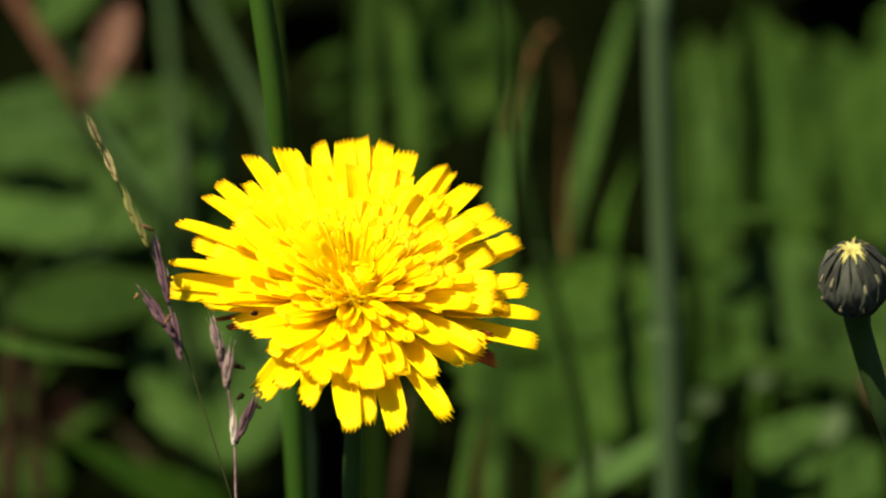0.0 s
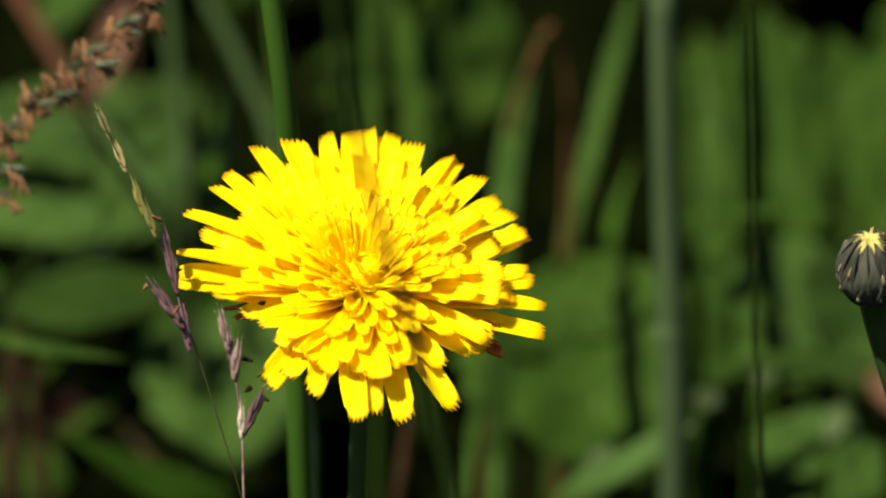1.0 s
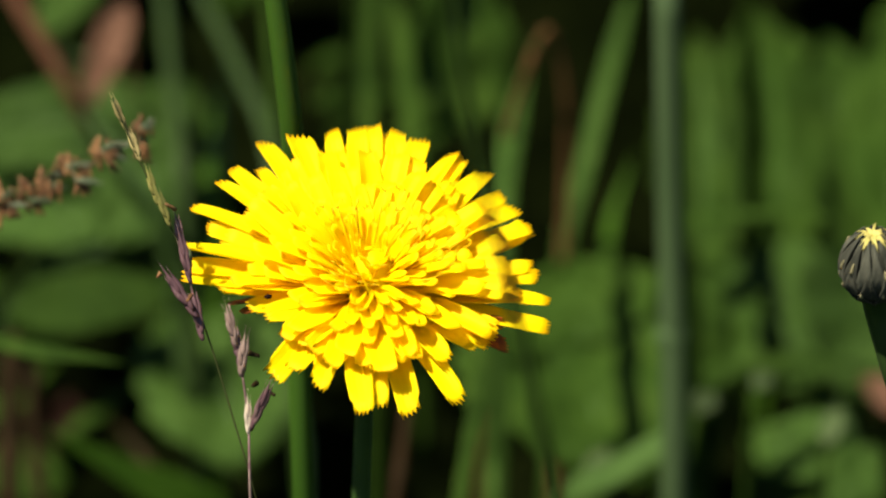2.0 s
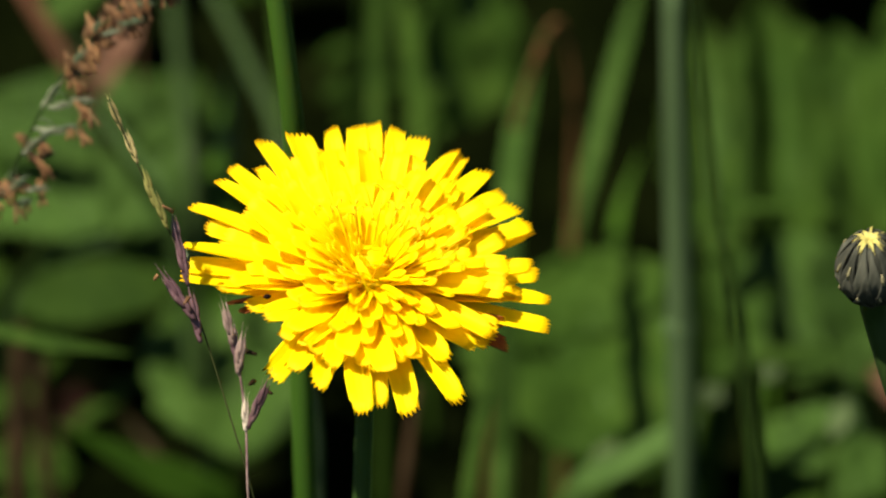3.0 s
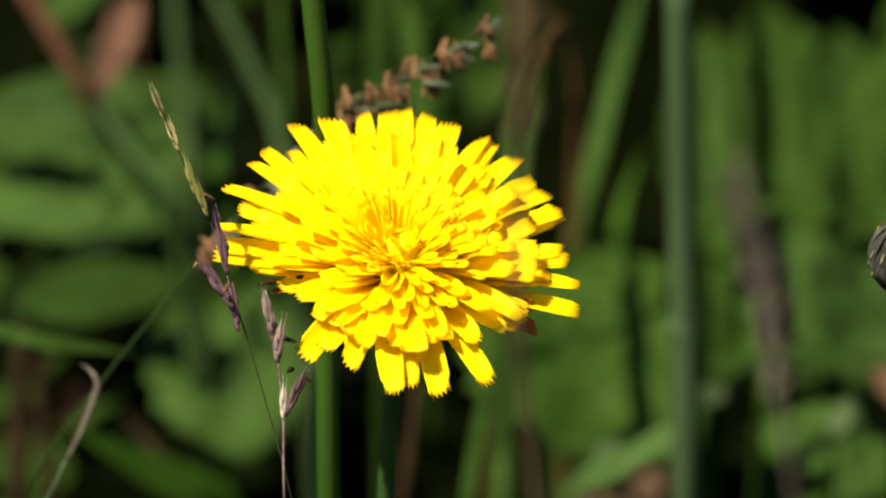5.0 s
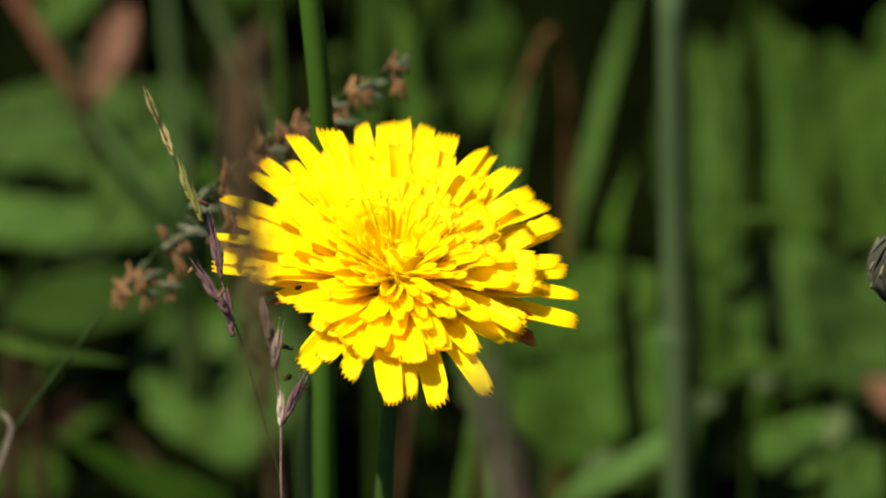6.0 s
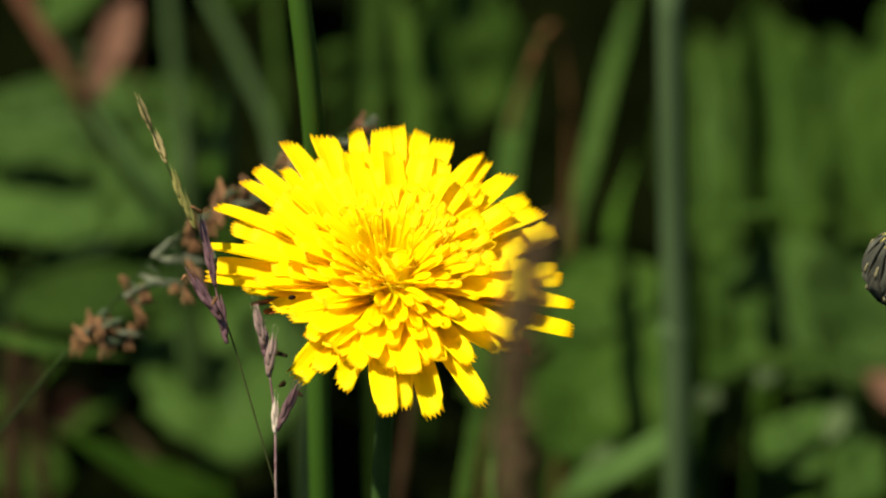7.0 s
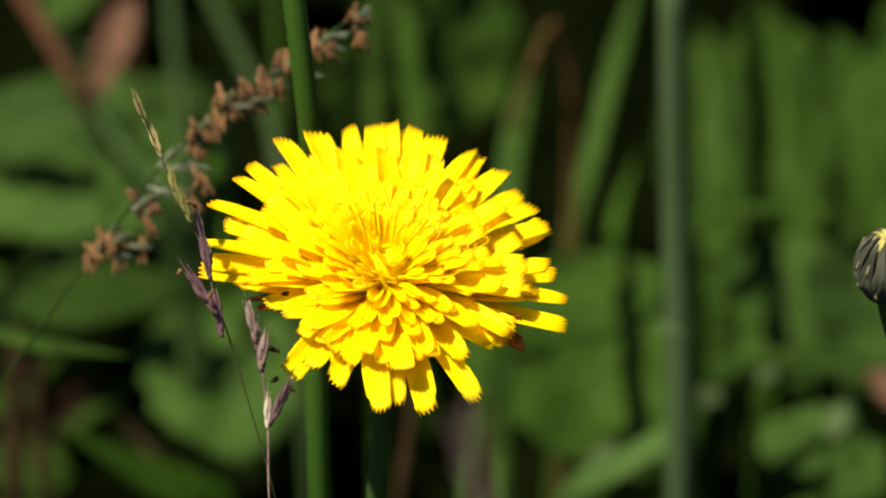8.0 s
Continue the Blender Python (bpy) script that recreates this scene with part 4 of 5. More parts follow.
dry_pts = [(0.01860, -0.10587, 0.23399), (0.01525, -0.10354, 0.24564), (0.01426, -0.10304, 0.24961), (0.01596, -0.10252, 0.25202), (0.01903, -0.10239, 0.25384), (0.02087, -0.10216, 0.25578)]
dry_foot = Vector((dry_pts[0][0] + 0.002, dry_pts[0][1] + 0.002, -0.03))
dry_head = thing("dry_grass_head", (0.02028, -0.10419, 0.03546), "loose dry grass head with orange-brown florets", "grass", "swaying grass heads")
part("stem", tube([dry_foot, *dry_pts], 0.00035, 0.00015, 26, 6), DRY, dry_head)
for i, (a, b, w) in enumerate((((0.01456, -0.10429, 0.24921), (0.01346, -0.10340, 0.25221), 0.00222), ((0.01956, -0.10279, 0.25318), (0.01567, -0.10326, 0.25402), 0.00203), ((0.02001, -0.10308, 0.25431), (0.02103, -0.10249, 0.25684), 0.00203), ((0.01426, -0.10490, 0.24663), (0.01391, -0.10398, 0.24813), 0.00111))):
    part("spikelet", spikelet(a, toward(a, b), (Vector(b) - Vector(a)).length, w, seed=400 + i, glumes=5, awn=0.1), DULL_FLORET, dry_head)


# ---- undergrowth ----
BARE = ((-0.045, 0.03, 0.165, 0.235), (-0.005, 0.078, 0.265, 0.43), (0.015, 0.045, 0.30, 0.46), (-0.060, -0.034, 0.30, 0.44), (-0.078, -0.053, 0.23, 0.29), (-0.027, 0.002, 0.22, 0.28), (0.045, 0.075, 0.262, 0.285), (-0.10, -0.085, 0.38, 0.44), (-0.105, -0.073, 0.316, 0.396))


def undergrowth(count, seed, area, height, size):
    r = random.Random(seed)
    geo_v, geo_f = [], []
    for i in range(count):
        x, y = r.uniform(*area[0]), r.uniform(*area[1])
        if any(a < x < b and c < y < d for a, b, c, d in BARE):
            continue
        a = r.uniform(0, 2 * math.pi)
        b = Vector((x, y, r.uniform(0.002, height)))
        ln = r.uniform(*size)
        t = b + Vector((math.cos(a) * ln, math.sin(a) * ln, r.uniform(-0.3, 0.5) * ln))
        v, f = leaf_geo(b, t, ln * r.uniform(0.4, 0.7), (r.uniform(-0.4, 0.4), r.uniform(-0.5, 0.2), 1), seed * 1000 + i, n=8)
        k = len(geo_v)
        geo_v += v
        geo_f += [tuple(q + k for q in face) for face in f]
    return geo_v, geo_f


def meadow(count, seed, radius, hollow, height):
    """Grass blades all round; none in the open space before the flower."""
    r = random.Random(seed)
    geo_v, geo_f = [], []
    for i in range(count):
        a, d = r.uniform(0, 2 * math.pi), radius * math.sqrt(r.uniform(0.0, 1))
        x, y = d * math.cos(a), 0.1 + d * math.sin(a)
        if abs(x) < hollow and -0.5 < y < 0.42:
            continue
        h = r.uniform(*height)
        lean = Vector((r.uniform(-0.4, 0.4), r.uniform(-0.4, 0.4), 0)) * h
        foot = Vector((x, y, -0.003))
        v, f = blade_geo([foot, foot + Vector((0, 0, h * 0.5)) + lean * 0.3, foot + Vector((0, 0, h)) + lean], r.uniform(0.002, 0.005), (r.uniform(-1, 1), r.uniform(-1, 1), 0.3), n=6, tip=0.6)
        k = len(geo_v)
        geo_v += v
        geo_f += [tuple(q + k for q in face) for face in f]
    return geo_v, geo_f


tagged(part("undergrowth", undergrowth(260, 5, ((-0.2, 0.2), (0.04, 0.5)), 0.035, (0.015, 0.04)), SHADED_LEAF, None), "dense leaves close to the ground, shade in their colour", "undergrowth", kind="stuff")
tagged(part("meadow_grass", meadow(2600, 6, 1.3, 0.17, (0.06, 0.16)), BLADE, None), "meadow grass around the flower", "grass", kind="stuff")


# ---- what the wind moves ----
def motions():
    def swayed(rows):
        return [(t, pose(x, y, z, rx, ry, 0)) for t, x, y, z, rx, ry in rows]

    walk(flower, swayed([
        (0.0, -0.01417, 0.00619, 0.00000, 0.000, 0.000),
        (0.5, -0.01417, 0.00619, 0.00000, -0.140, 0.176),
        (1.0, -0.01417, 0.00619, 0.00000, -0.323, 0.120),
        (1.5, -0.01417, 0.00619, 0.00000, -0.224, 0.175),
        (1.7, -0.01417, 0.00619, 0.00000, -0.368, 0.233),
        (2.8, -0.01417, 0.00619, 0.00000, -1.490, 0.525),
        (3.0, -0.01417, 0.00619, 0.00000, -0.379, 0.111),
        (3.5, -0.01417, 0.00619, 0.00000, -1.880, 1.025),
        (4.0, -0.01417, 0.00619, 0.00000, -0.936, 0.894),
        (4.5, -0.01417, 0.00619, 0.00000, -1.891, 1.330),
        (4.7, -0.01417, 0.00619, 0.00000, -1.225, 0.887),
        (5.8, -0.01417, 0.00619, 0.00000, -1.399, 1.089),
        (6.0, -0.01417, 0.00619, 0.00000, -1.198, 1.071),
        (6.5, -0.01417, 0.00619, 0.00000, -0.076, 0.674),
        (7.0, -0.01417, 0.00619, 0.00000, -0.506, 0.895),
        (7.5, -0.01417, 0.00619, 0.00000, -1.631, 1.051),
        (8.0, -0.01417, 0.00619, 0.00000, -0.611, 0.671)]))
    walk(bud, swayed([
        (0.0, 0.07930, 0.00406, 0.00000, 0.000, -0.000),
        (0.5, 0.07930, 0.00406, 0.00000, 0.086, 0.257),
        (1.0, 0.07930, 0.00406, 0.00000, -0.215, 0.407),
        (1.5, 0.07930, 0.00406, 0.00000, 0.223, 0.341),
        (1.7, 0.07930, 0.00406, 0.00000, -0.020, 0.568),
        (2.8, 0.07930, 0.00406, 0.00000, -0.939, 0.522),
        (3.0, 0.07930, 0.00406, 0.00000, -0.079, 0.243),
        (3.5, 0.07930, 0.00406, 0.00000, -0.946, 1.280),
        (4.0, 0.07930, 0.00406, 0.00000, -0.110, 0.857),
        (4.5, 0.07930, 0.00406, 0.00000, -0.750, 1.477),
        (4.7, 0.07930, 0.00406, 0.00000, -0.340, 1.042),
        (5.8, 0.07930, 0.00406, 0.00000, -0.585, 1.270),
        (6.0, 0.07930, 0.00406, 0.00000, -0.236, 1.230),
        (6.5, 0.07930, 0.00406, 0.00000, 0.432, 0.722),
        (7.0, 0.07930, 0.00406, 0.00000, -0.016, 1.042),
        (7.5, 0.07930, 0.00406, 0.00000, -0.909, 1.173),
        (8.0, 0.07930, 0.00406, 0.00000, -0.088, 0.795)]))
    walk(fescue, swayed([
        (0.0, 0.01454, -0.00580, 0.00000, 0.000, 0.000),
        (0.5, 0.01454, -0.00580, 0.00000, -0.065, 0.274),
        (1.0, 0.01454, -0.00580, 0.00000, -0.245, 0.153),
        (1.5, 0.01454, -0.00580, 0.00000, -0.309, 0.398),
        (1.7, 0.01454, -0.00580, 0.00000, -0.498, 0.446),
        (2.8, 0.01454, -0.00580, 0.00000, -1.382, 0.748),
        (3.0, 0.01454, -0.00580, 0.00000, -0.411, 0.280),
        (3.5, 0.01454, -0.00580, 0.00000, -1.464, 1.342),
        (4.0, 0.01454, -0.00580, 0.00000, -0.555, 1.070),
        (4.5, 0.01454, -0.00580, 0.00000, -1.516, 1.629),
        (4.7, 0.01454, -0.00580, 0.00000, -0.637, 1.257),
        (5.8, 0.01454, -0.00580, 0.00000, -0.915, 1.313),
        (6.0, 0.01454, -0.00580, 0.00000, -0.865, 1.297),
        (6.5, 0.01454, -0.00580, 0.00000, 0.110, 0.927),
        (7.0, 0.01454, -0.00580, 0.00000, -0.330, 1.118),
        (7.5, 0.01454, -0.00580, 0.00000, -1.404, 1.329),
        (8.0, 0.01454, -0.00580, 0.00000, -0.570, 0.951)]))
    walk(fescue_b, swayed([
        (0.0, -0.01597, -0.01023, 0.00000, -0.000, 0.000),
        (0.5, -0.01597, -0.01023, 0.00000, -0.066, 0.191),
        (1.0, -0.01597, -0.01023, 0.00000, -0.200, 0.143),
        (1.5, -0.01597, -0.01023, 0.00000, -0.205, 0.130),
        (1.7, -0.01597, -0.01023, 0.00000, -0.292, 0.221),
        (2.8, -0.01597, -0.01023, 0.00000, -1.266, 0.530),
        (3.0, -0.01597, -0.01023, 0.00000, -0.270, 0.107),
        (3.5, -0.01597, -0.01023, 0.00000, -1.571, 1.143),
        (4.0, -0.01597, -0.01023, 0.00000, -0.738, 1.024),
        (4.5, -0.01597, -0.01023, 0.00000, -1.569, 1.475),
        (4.7, -0.01597, -0.01023, 0.00000, -0.817, 1.042),
        (5.8, -0.01597, -0.01023, 0.00000, -0.990, 1.278),
        (6.0, -0.01597, -0.01023, 0.00000, -0.937, 1.197),
        (6.5, -0.01597, -0.01023, 0.00000, -0.006, 0.824),
        (7.0, -0.01597, -0.01023, 0.00000, -0.376, 1.025),
        (7.5, -0.01597, -0.01023, 0.00000, -1.375, 1.214),
        (8.0, -0.01597, -0.01023, 0.00000, -0.505, 0.779)]))
    walk(culm, swayed([
        (0.0, -0.00897, 0.01113, -0.00012, 0.000, 0.044),
        (0.5, -0.00911, 0.01082, -0.00062, 0.000, 0.184),
        (1.0, -0.01084, 0.01094, -0.00042, 0.000, 0.766),
        (1.5, -0.01119, 0.01100, -0.00033, 0.000, 0.965),
        (1.7, -0.01044, 0.01104, -0.00026, 0.000, 0.768),
        (2.8, -0.01199, 0.01125, 0.00007, 0.000, 1.550),
        (3.0, -0.01113, 0.01066, -0.00086, 0.000, 0.847),
        (3.5, -0.00995, 0.01140, 0.00031, 0.000, 1.432),
        (4.0, -0.01086, 0.01064, -0.00089, 0.000, 1.544),
        (4.5, -0.01041, 0.01112, -0.00013, 0.000, 1.867),
        (4.7, -0.01166, 0.01060, -0.00094, 0.000, 1.845),
        (5.8, -0.01133, 0.01100, -0.00032, 0.000, 1.993),
        (6.0, -0.01170, 0.01112, -0.00013, 0.000, 2.016),
        (6.5, -0.01055, 0.01080, -0.00064, 0.000, 1.163),
        (7.0, -0.01065, 0.01086, -0.00055, 0.000, 1.412),
        (7.5, -0.01061, 0.01136, 0.00026, 0.000, 1.601),
        (8.0, -0.00969, 0.01078, -0.00067, 0.000, 0.975)]))
    walk(brome, swayed([
        (0.0, -0.14954, 0.04372, -0.04525, 0.000, 4.187),
        (0.4, -0.13792, 0.04605, -0.04143, 0.000, 3.394),
        (0.5, -0.08612, 0.04014, -0.05095, 0.000, -8.011),
        (0.6, -0.07896, 0.03950, -0.05200, 0.000, -8.186),
        (0.8, -0.07250, 0.03990, -0.05136, 0.000, -8.318),
        (0.9, -0.07161, 0.04158, -0.04869, 0.000, -8.227),
        (1.0, -0.07308, 0.04491, -0.04336, 0.000, -8.161),
        (1.2, -0.08068, 0.04581, -0.04192, 0.000, -7.913),
        (1.3, -0.07444, 0.04488, -0.04341, 0.000, -8.044),
        (1.4, -0.07305, 0.04413, -0.04460, 0.000, -8.069),
        (1.5, -0.07197, 0.04254, -0.04715, 0.000, -8.164),
        (1.6, -0.13042, 0.04388, -0.04500, 0.000, 4.549),
        (1.7, -0.13616, 0.04414, -0.04460, 0.000, 7.005),
        (2.2, -0.12146, 0.04692, -0.04015, 0.000, 2.448),
        (2.8, -0.06042, 0.04465, -0.04378, 0.000, -11.139),
        (3.0, -0.05415, 0.04788, -0.03875, 0.000, -11.227),
        (3.2, -0.09218, 0.04821, -0.03807, 0.000, 0.816),
        (3.3, -0.09826, 0.04763, -0.03899, 0.000, 2.262),
        (3.5, -0.09275, 0.04632, -0.04111, 0.000, 0.708),
        (3.7, -0.09290, 0.04846, -0.03768, 0.000, 1.065),
        (3.8, -0.08525, 0.04862, -0.03745, 0.000, 0.021),
        (4.0, -0.09240, 0.05089, -0.03381, 0.000, 3.605),
        (4.2, -0.08719, 0.05137, -0.03308, 0.000, 3.512),
        (4.5, -0.08986, 0.05154, -0.03278, 0.000, 4.675),
        (4.7, -0.09462, 0.05107, -0.03353, 0.000, 5.615),
        (5.2, -0.08270, 0.04831, -0.03795, 0.000, 1.499),
        (5.8, -0.08283, 0.04786, -0.03866, 0.000, 0.693),
        (6.0, -0.09131, 0.04690, -0.04018, 0.000, 2.150),
        (6.2, -0.09970, 0.04522, -0.04284, 0.000, 3.902),
        (6.5, -0.10525, 0.04458, -0.04383, 0.000, 4.672),
        (7.0, -0.10630, 0.04531, -0.04268, 0.000, 4.945),
        (7.2, -0.11218, 0.04648, -0.04082, 0.000, 6.230),
        (7.4, -0.09751, 0.04669, -0.04052, 0.000, 2.484),
        (7.5, -0.08551, 0.04718, -0.03971, 0.000, -0.585),
        (7.6, -0.08284, 0.04788, -0.03861, 0.000, -1.146),
        (7.8, -0.08685, 0.04827, -0.03799, 0.000, 0.078),
        (8.0, -0.08449, 0.04744, -0.03933, 0.000, -0.536)]))
    walk(stem_left, swayed([
        (0.0, 0.01633, -0.08166, 0.01091, 0.000, 0.000),
        (0.1, 0.01725, -0.08166, 0.01091, 0.000, 0.405),
        (0.2, 0.01843, -0.08166, 0.01091, 0.000, 0.929),
        (0.3, 0.01900, -0.08166, 0.01091, 0.000, 1.180),
        (0.4, 0.01903, -0.08166, 0.01091, 0.000, 1.195),
        (0.5, 0.01877, -0.08166, 0.01091, 0.000, 1.079),
        (0.6, 0.01774, -0.08166, 0.01091, 0.000, 0.622),
        (0.7, 0.01639, -0.08166, 0.01091, 0.000, 0.022),
        (0.8, 0.01507, -0.08166, 0.01091, 0.000, -0.566),
        (0.9, 0.01394, -0.08166, 0.01091, 0.000, -1.066),
        (1.0, 0.01268, -0.08166, 0.01091, 0.000, -1.626),
        (1.1, 0.01209, -0.08166, 0.01091, 0.000, -1.888),
        (1.2, 0.01192, -0.08166, 0.01091, 0.000, -1.960),
        (1.3, 0.01231, -0.08166, 0.01091, 0.000, -1.789),
        (1.4, 0.01312, -0.08166, 0.01091, 0.000, -1.428),
        (1.5, 0.01387, -0.08166, 0.01091, 0.000, -1.096),
        (1.7, 0.01424, -0.08166, 0.01091, 0.000, -0.935),
        (2.2, 0.01634, -0.08166, 0.01091, 0.000, 0.003),
        (2.8, 0.01888, -0.08166, 0.01091, 0.000, 1.130),
        (3.0, 0.02042, -0.08166, 0.01091, 0.000, 1.813),
        (3.1, 0.02074, -0.08166, 0.01091, 0.000, 1.955),
        (3.3, 0.02251, -0.08166, 0.01091, 0.000, 2.741),
        (3.5, 0.02315, -0.08166, 0.01091, 0.000, 3.025),
        (3.7, 0.02250, -0.08166, 0.01091, 0.000, 2.737),
        (3.8, 0.02331, -0.08166, 0.01091, 0.000, 3.097),
        (4.0, 0.02412, -0.08166, 0.01091, 0.000, 3.460),
        (4.5, 0.02593, -0.08166, 0.01091, 0.000, 4.263),
        (6.0, 0.02695, -0.08166, 0.01091, 0.000, 4.718),
        (8.0, 0.02661, -0.08166, 0.01091, 0.000, 4.568)]))
    walk(stem_right, swayed([
        (0.0, 0.03703, -0.05427, -0.03000, 0.000, 2.894),
        (0.6, 0.03538, -0.05427, -0.03000, 0.000, 2.233),
        (0.7, 0.03385, -0.05427, -0.03000, 0.000, 1.621),
        (0.8, 0.03232, -0.05427, -0.03000, 0.000, 1.008),
        (0.9, 0.03122, -0.05427, -0.03000, 0.000, 0.569),
        (1.0, 0.02979, -0.05427, -0.03000, 0.000, 0.000),
        (1.1, 0.02927, -0.05427, -0.03000, 0.000, -0.210),
        (1.2, 0.02947, -0.05427, -0.03000, 0.000, -0.131),
        (1.3, 0.03016, -0.05427, -0.03000, 0.000, 0.145),
        (1.4, 0.03122, -0.05427, -0.03000, 0.000, 0.570),
        (1.5, 0.03240, -0.05427, -0.03000, 0.000, 1.043),
        (1.7, 0.03310, -0.05427, -0.03000, 0.000, 1.321),
        (2.2, 0.03549, -0.05427, -0.03000, 0.000, 2.280),
        (2.8, 0.03782, -0.05427, -0.03000, 0.000, 3.209),
        (4.0, 0.03988, -0.05427, -0.03000, 0.000, 4.033),
        (8.0, 0.03999, -0.05427, -0.03000, 0.000, 4.077)]))
    walk(pale_stem, swayed([
        (0.0, 0.03312, 0.11649, 0.00000, 0.000, -0.061),
        (0.5, 0.03312, 0.11649, 0.00000, 0.000, 0.065),
        (1.0, 0.03312, 0.11649, 0.00000, 0.000, 0.019),
        (1.5, 0.03312, 0.11649, 0.00000, 0.000, 0.303),
        (1.7, 0.03312, 0.11649, 0.00000, 0.000, 0.429),
        (2.8, 0.03312, 0.11649, 0.00000, 0.000, 0.331),
        (3.0, 0.03312, 0.11649, 0.00000, 0.000, 0.365),
        (3.5, 0.03312, 0.11649, 0.00000, 0.000, 0.581),
        (4.0, 0.03312, 0.11649, 0.00000, 0.000, 0.525),
        (4.5, 0.03312, 0.11649, 0.00000, 0.000, 0.729),
        (4.7, 0.03312, 0.11649, 0.00000, 0.000, 0.502),
        (5.8, 0.03312, 0.11649, 0.00000, 0.000, 0.509),
        (6.0, 0.03312, 0.11649, 0.00000, 0.000, 0.502),
        (6.5, 0.03312, 0.11649, 0.00000, 0.000, 0.475),
        (7.0, 0.03312, 0.11649, 0.00000, 0.000, 0.361),
        (7.5, 0.03312, 0.11649, 0.00000, 0.000, 0.452),
        (8.0, 0.03312, 0.11649, 0.00000, 0.000, 0.372)]))
    walk(head_near, swayed([
        (0.0, -0.05010, -0.11118, 0.02722, 0.000, -0.211),
        (3.0, -0.04585, -0.11158, 0.02681, 0.000, -0.533),
        (3.5, -0.00818, -0.10961, 0.02968, 0.000, -6.916),
        (3.6, -0.00267, -0.10966, 0.02963, 0.000, -7.306),
        (3.7, 0.00078, -0.10835, 0.03174, 0.000, -6.923),
        (3.8, 0.00437, -0.10813, 0.03208, 0.000, -5.885),
        (3.9, -0.00719, -0.10651, 0.03472, 0.000, -1.237),
        (4.0, -0.00468, -0.10349, 0.03953, 0.000, -0.249),
        (4.1, 0.01461, -0.10312, 0.04004, 0.000, -5.088),
        (4.2, 0.00403, -0.09836, 0.04770, 0.000, -1.392),
        (4.3, -0.00093, -0.09810, 0.04813, 0.000, -0.085),
        (4.4, 0.01897, -0.09698, 0.04992, 0.000, -6.224),
        (4.5, 0.01316, -0.09670, 0.05039, 0.000, -5.509),
        (4.6, 0.00622, -0.09234, 0.05729, 0.000, -4.955),
        (4.7, 0.01564, -0.09122, 0.05895, 0.000, -7.016),
        (5.2, 0.02680, -0.09273, 0.05658, 0.000, -6.766),
        (5.8, 0.01956, -0.09747, 0.04912, 0.000, -4.456),
        (5.9, 0.01452, -0.09739, 0.04925, 0.000, -4.901),
        (6.0, 0.03000, -0.09867, 0.04720, 0.000, -12.428),
        (6.1, 0.01772, -0.10183, 0.04214, 0.000, -11.327),
        (6.2, 0.01223, -0.10421, 0.03834, 0.000, -12.220),
        (6.4, -0.00319, -0.11131, 0.02702, 0.000, -6.071),
        (6.5, -0.00046, -0.11252, 0.02511, 0.000, -5.654),
        (6.6, 0.00134, -0.11200, 0.02592, 0.000, -5.157),
        (6.7, 0.00989, -0.11110, 0.02734, 0.000, -6.353),
        (6.8, 0.00612, -0.10746, 0.03316, 0.000, -0.673),
        (6.9, 0.01497, -0.10669, 0.03437, 0.000, -2.831),
        (7.0, 0.02322, -0.10627, 0.03503, 0.000, -6.292),
        (7.1, -0.00856, -0.10688, 0.03411, 0.000, 0.785),
        (7.2, -0.01455, -0.10673, 0.03434, 0.000, 0.675),
        (7.3, 0.00295, -0.10728, 0.03345, 0.000, -6.433),
        (7.4, -0.00094, -0.10784, 0.03254, 0.000, -7.117),
        (7.5, 0.00061, -0.10421, 0.03837, 0.000, -7.538),
        (7.6, -0.00048, -0.10534, 0.03656, 0.000, -8.750),
        (7.8, -0.01978, -0.10744, 0.03323, 0.000, -6.146),
        (8.0, -0.02931, -0.10955, 0.02992, 0.000, -5.495)]))
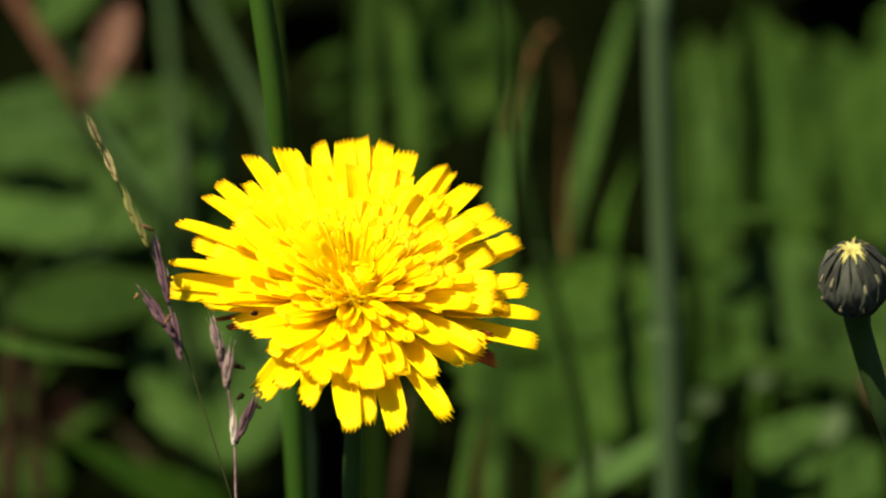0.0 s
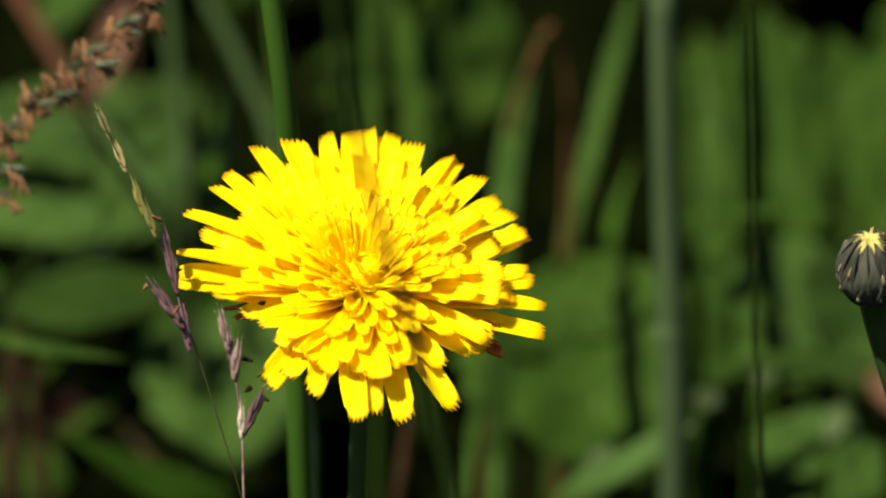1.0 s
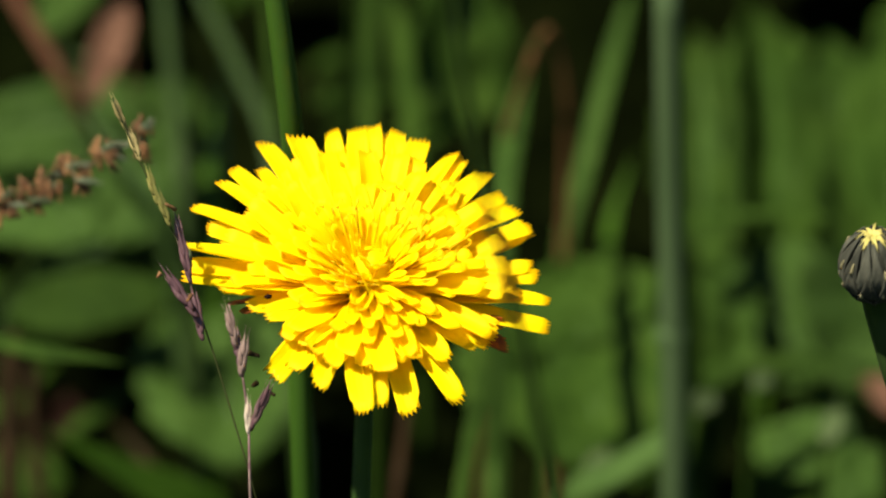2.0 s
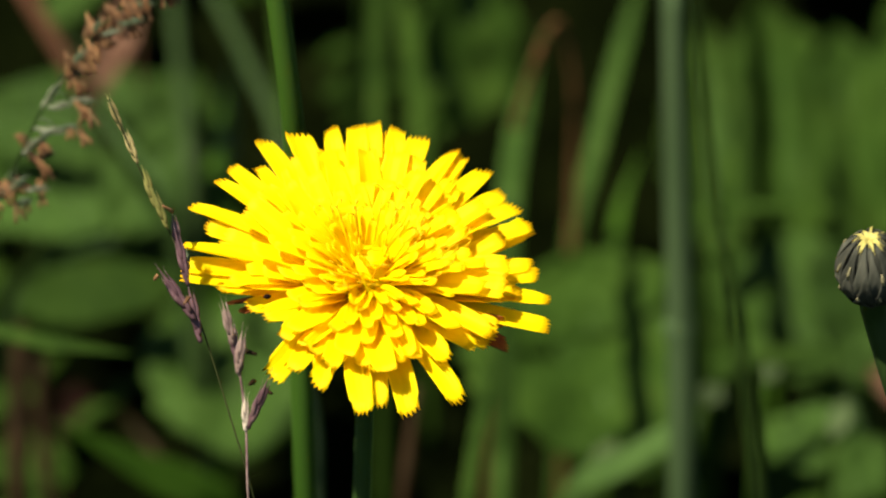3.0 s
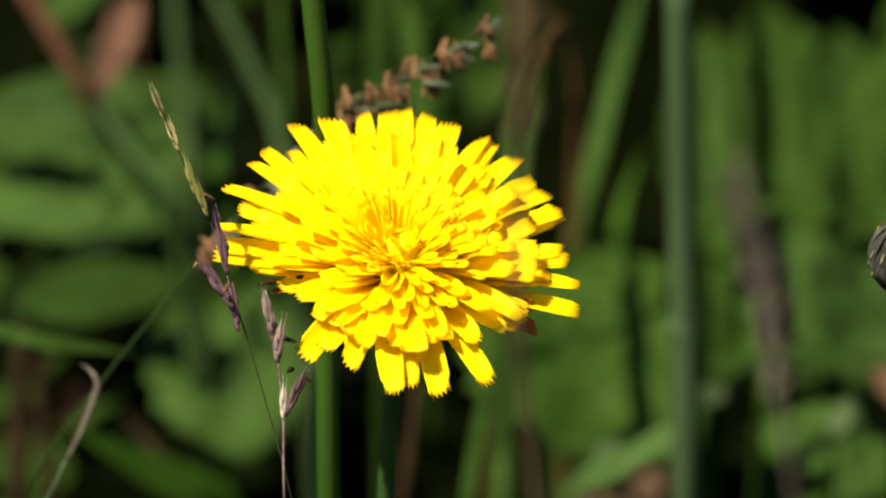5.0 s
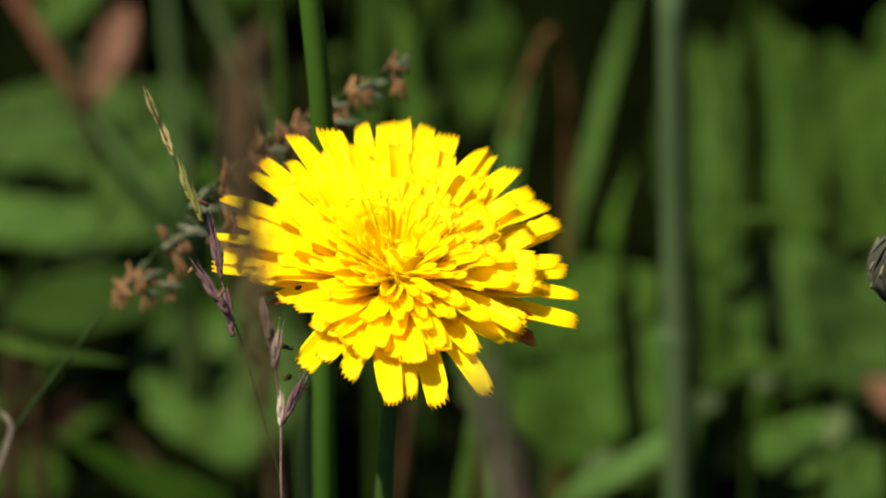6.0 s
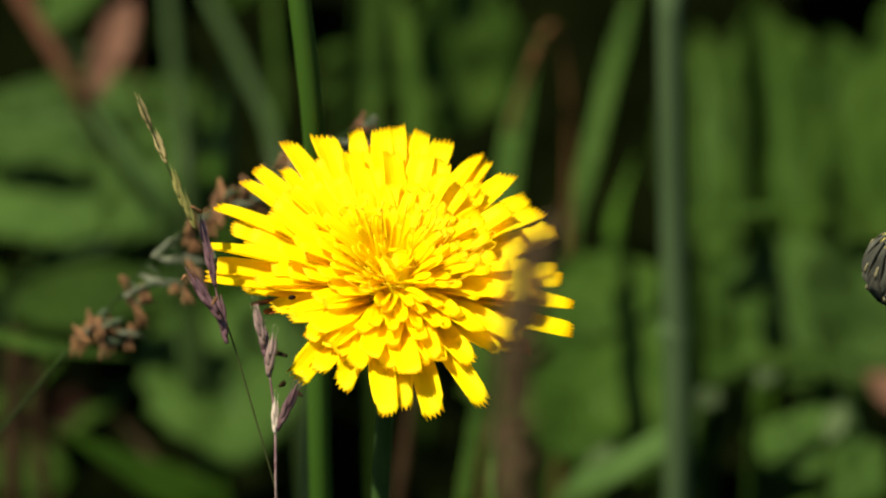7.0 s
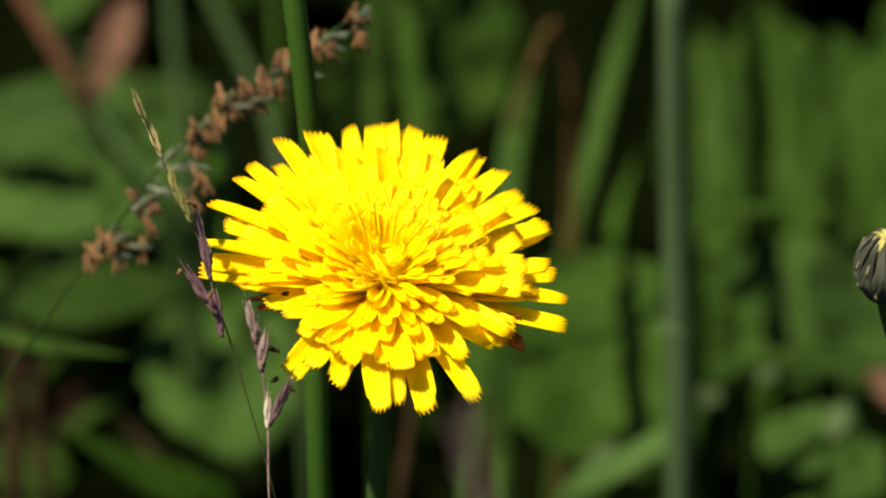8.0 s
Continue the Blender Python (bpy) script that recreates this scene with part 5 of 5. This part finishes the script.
    walk(head_far, swayed([
        (0.0, -0.00286, -0.11931, 0.00441, 0.000, 3.575),
        (3.6, -0.03140, -0.11528, 0.01079, 0.000, 5.527),
        (3.9, -0.02164, -0.11206, 0.01623, 0.000, 4.711),
        (4.0, -0.02354, -0.10968, 0.02012, 0.000, 7.942),
        (4.1, -0.02483, -0.10808, 0.02260, 0.000, 8.029),
        (4.2, -0.02271, -0.10654, 0.02501, 0.000, 7.871),
        (4.3, -0.01445, -0.10813, 0.02239, 0.000, 6.706),
        (4.4, 0.00619, -0.10318, 0.03025, 0.000, 3.039),
        (4.5, 0.02239, -0.09992, 0.03546, 0.000, 0.000),
        (4.6, 0.02106, -0.10032, 0.03481, 0.000, 0.782),
        (4.7, 0.02435, -0.10062, 0.03432, 0.000, -0.190),
        (5.2, 0.01952, -0.10209, 0.03200, 0.000, 1.762),
        (5.8, 0.00685, -0.10470, 0.02783, 0.000, 4.603),
        (5.9, 0.00281, -0.10659, 0.02480, 0.000, 3.750),
        (6.0, -0.00502, -0.10758, 0.02321, 0.000, 3.651),
        (6.1, -0.00970, -0.11010, 0.01921, 0.000, 5.213),
        (6.3, -0.01505, -0.11481, 0.01175, 0.000, 5.668),
        (7.0, -0.00269, -0.11671, 0.00869, 0.000, 3.482),
        (7.3, -0.00297, -0.11108, 0.01758, 0.000, 3.587),
        (7.5, -0.01005, -0.11028, 0.01880, 0.000, 4.673),
        (7.6, -0.01053, -0.10950, 0.02009, 0.000, 5.870),
        (7.8, -0.00502, -0.11202, 0.01614, 0.000, 4.912),
        (8.0, -0.01358, -0.10918, 0.02077, 0.000, 5.461)]))
    walk(dry_head, swayed([
        (0.0, 0.05065, -0.12001, 0.01013, 0.000, -3.269),
        (4.2, 0.04514, -0.11831, 0.01283, 0.000, -2.815),
        (4.3, 0.03316, -0.11185, 0.02318, 0.000, -1.475),
        (4.4, 0.02557, -0.10664, 0.03152, 0.000, -0.548),
        (4.5, 0.02028, -0.10419, 0.03546, 0.000, -0.000),
        (4.6, 0.01510, -0.10314, 0.03714, 0.000, 0.366),
        (4.7, 0.01173, -0.10200, 0.03898, 0.000, 0.626),
        (5.2, 0.01106, -0.11482, 0.01852, 0.000, -0.305),
        (5.8, 0.02333, -0.12204, 0.00690, 0.000, -1.644),
        (8.0, 0.03345, -0.12401, 0.00380, 0.000, -2.498)]))


motions()
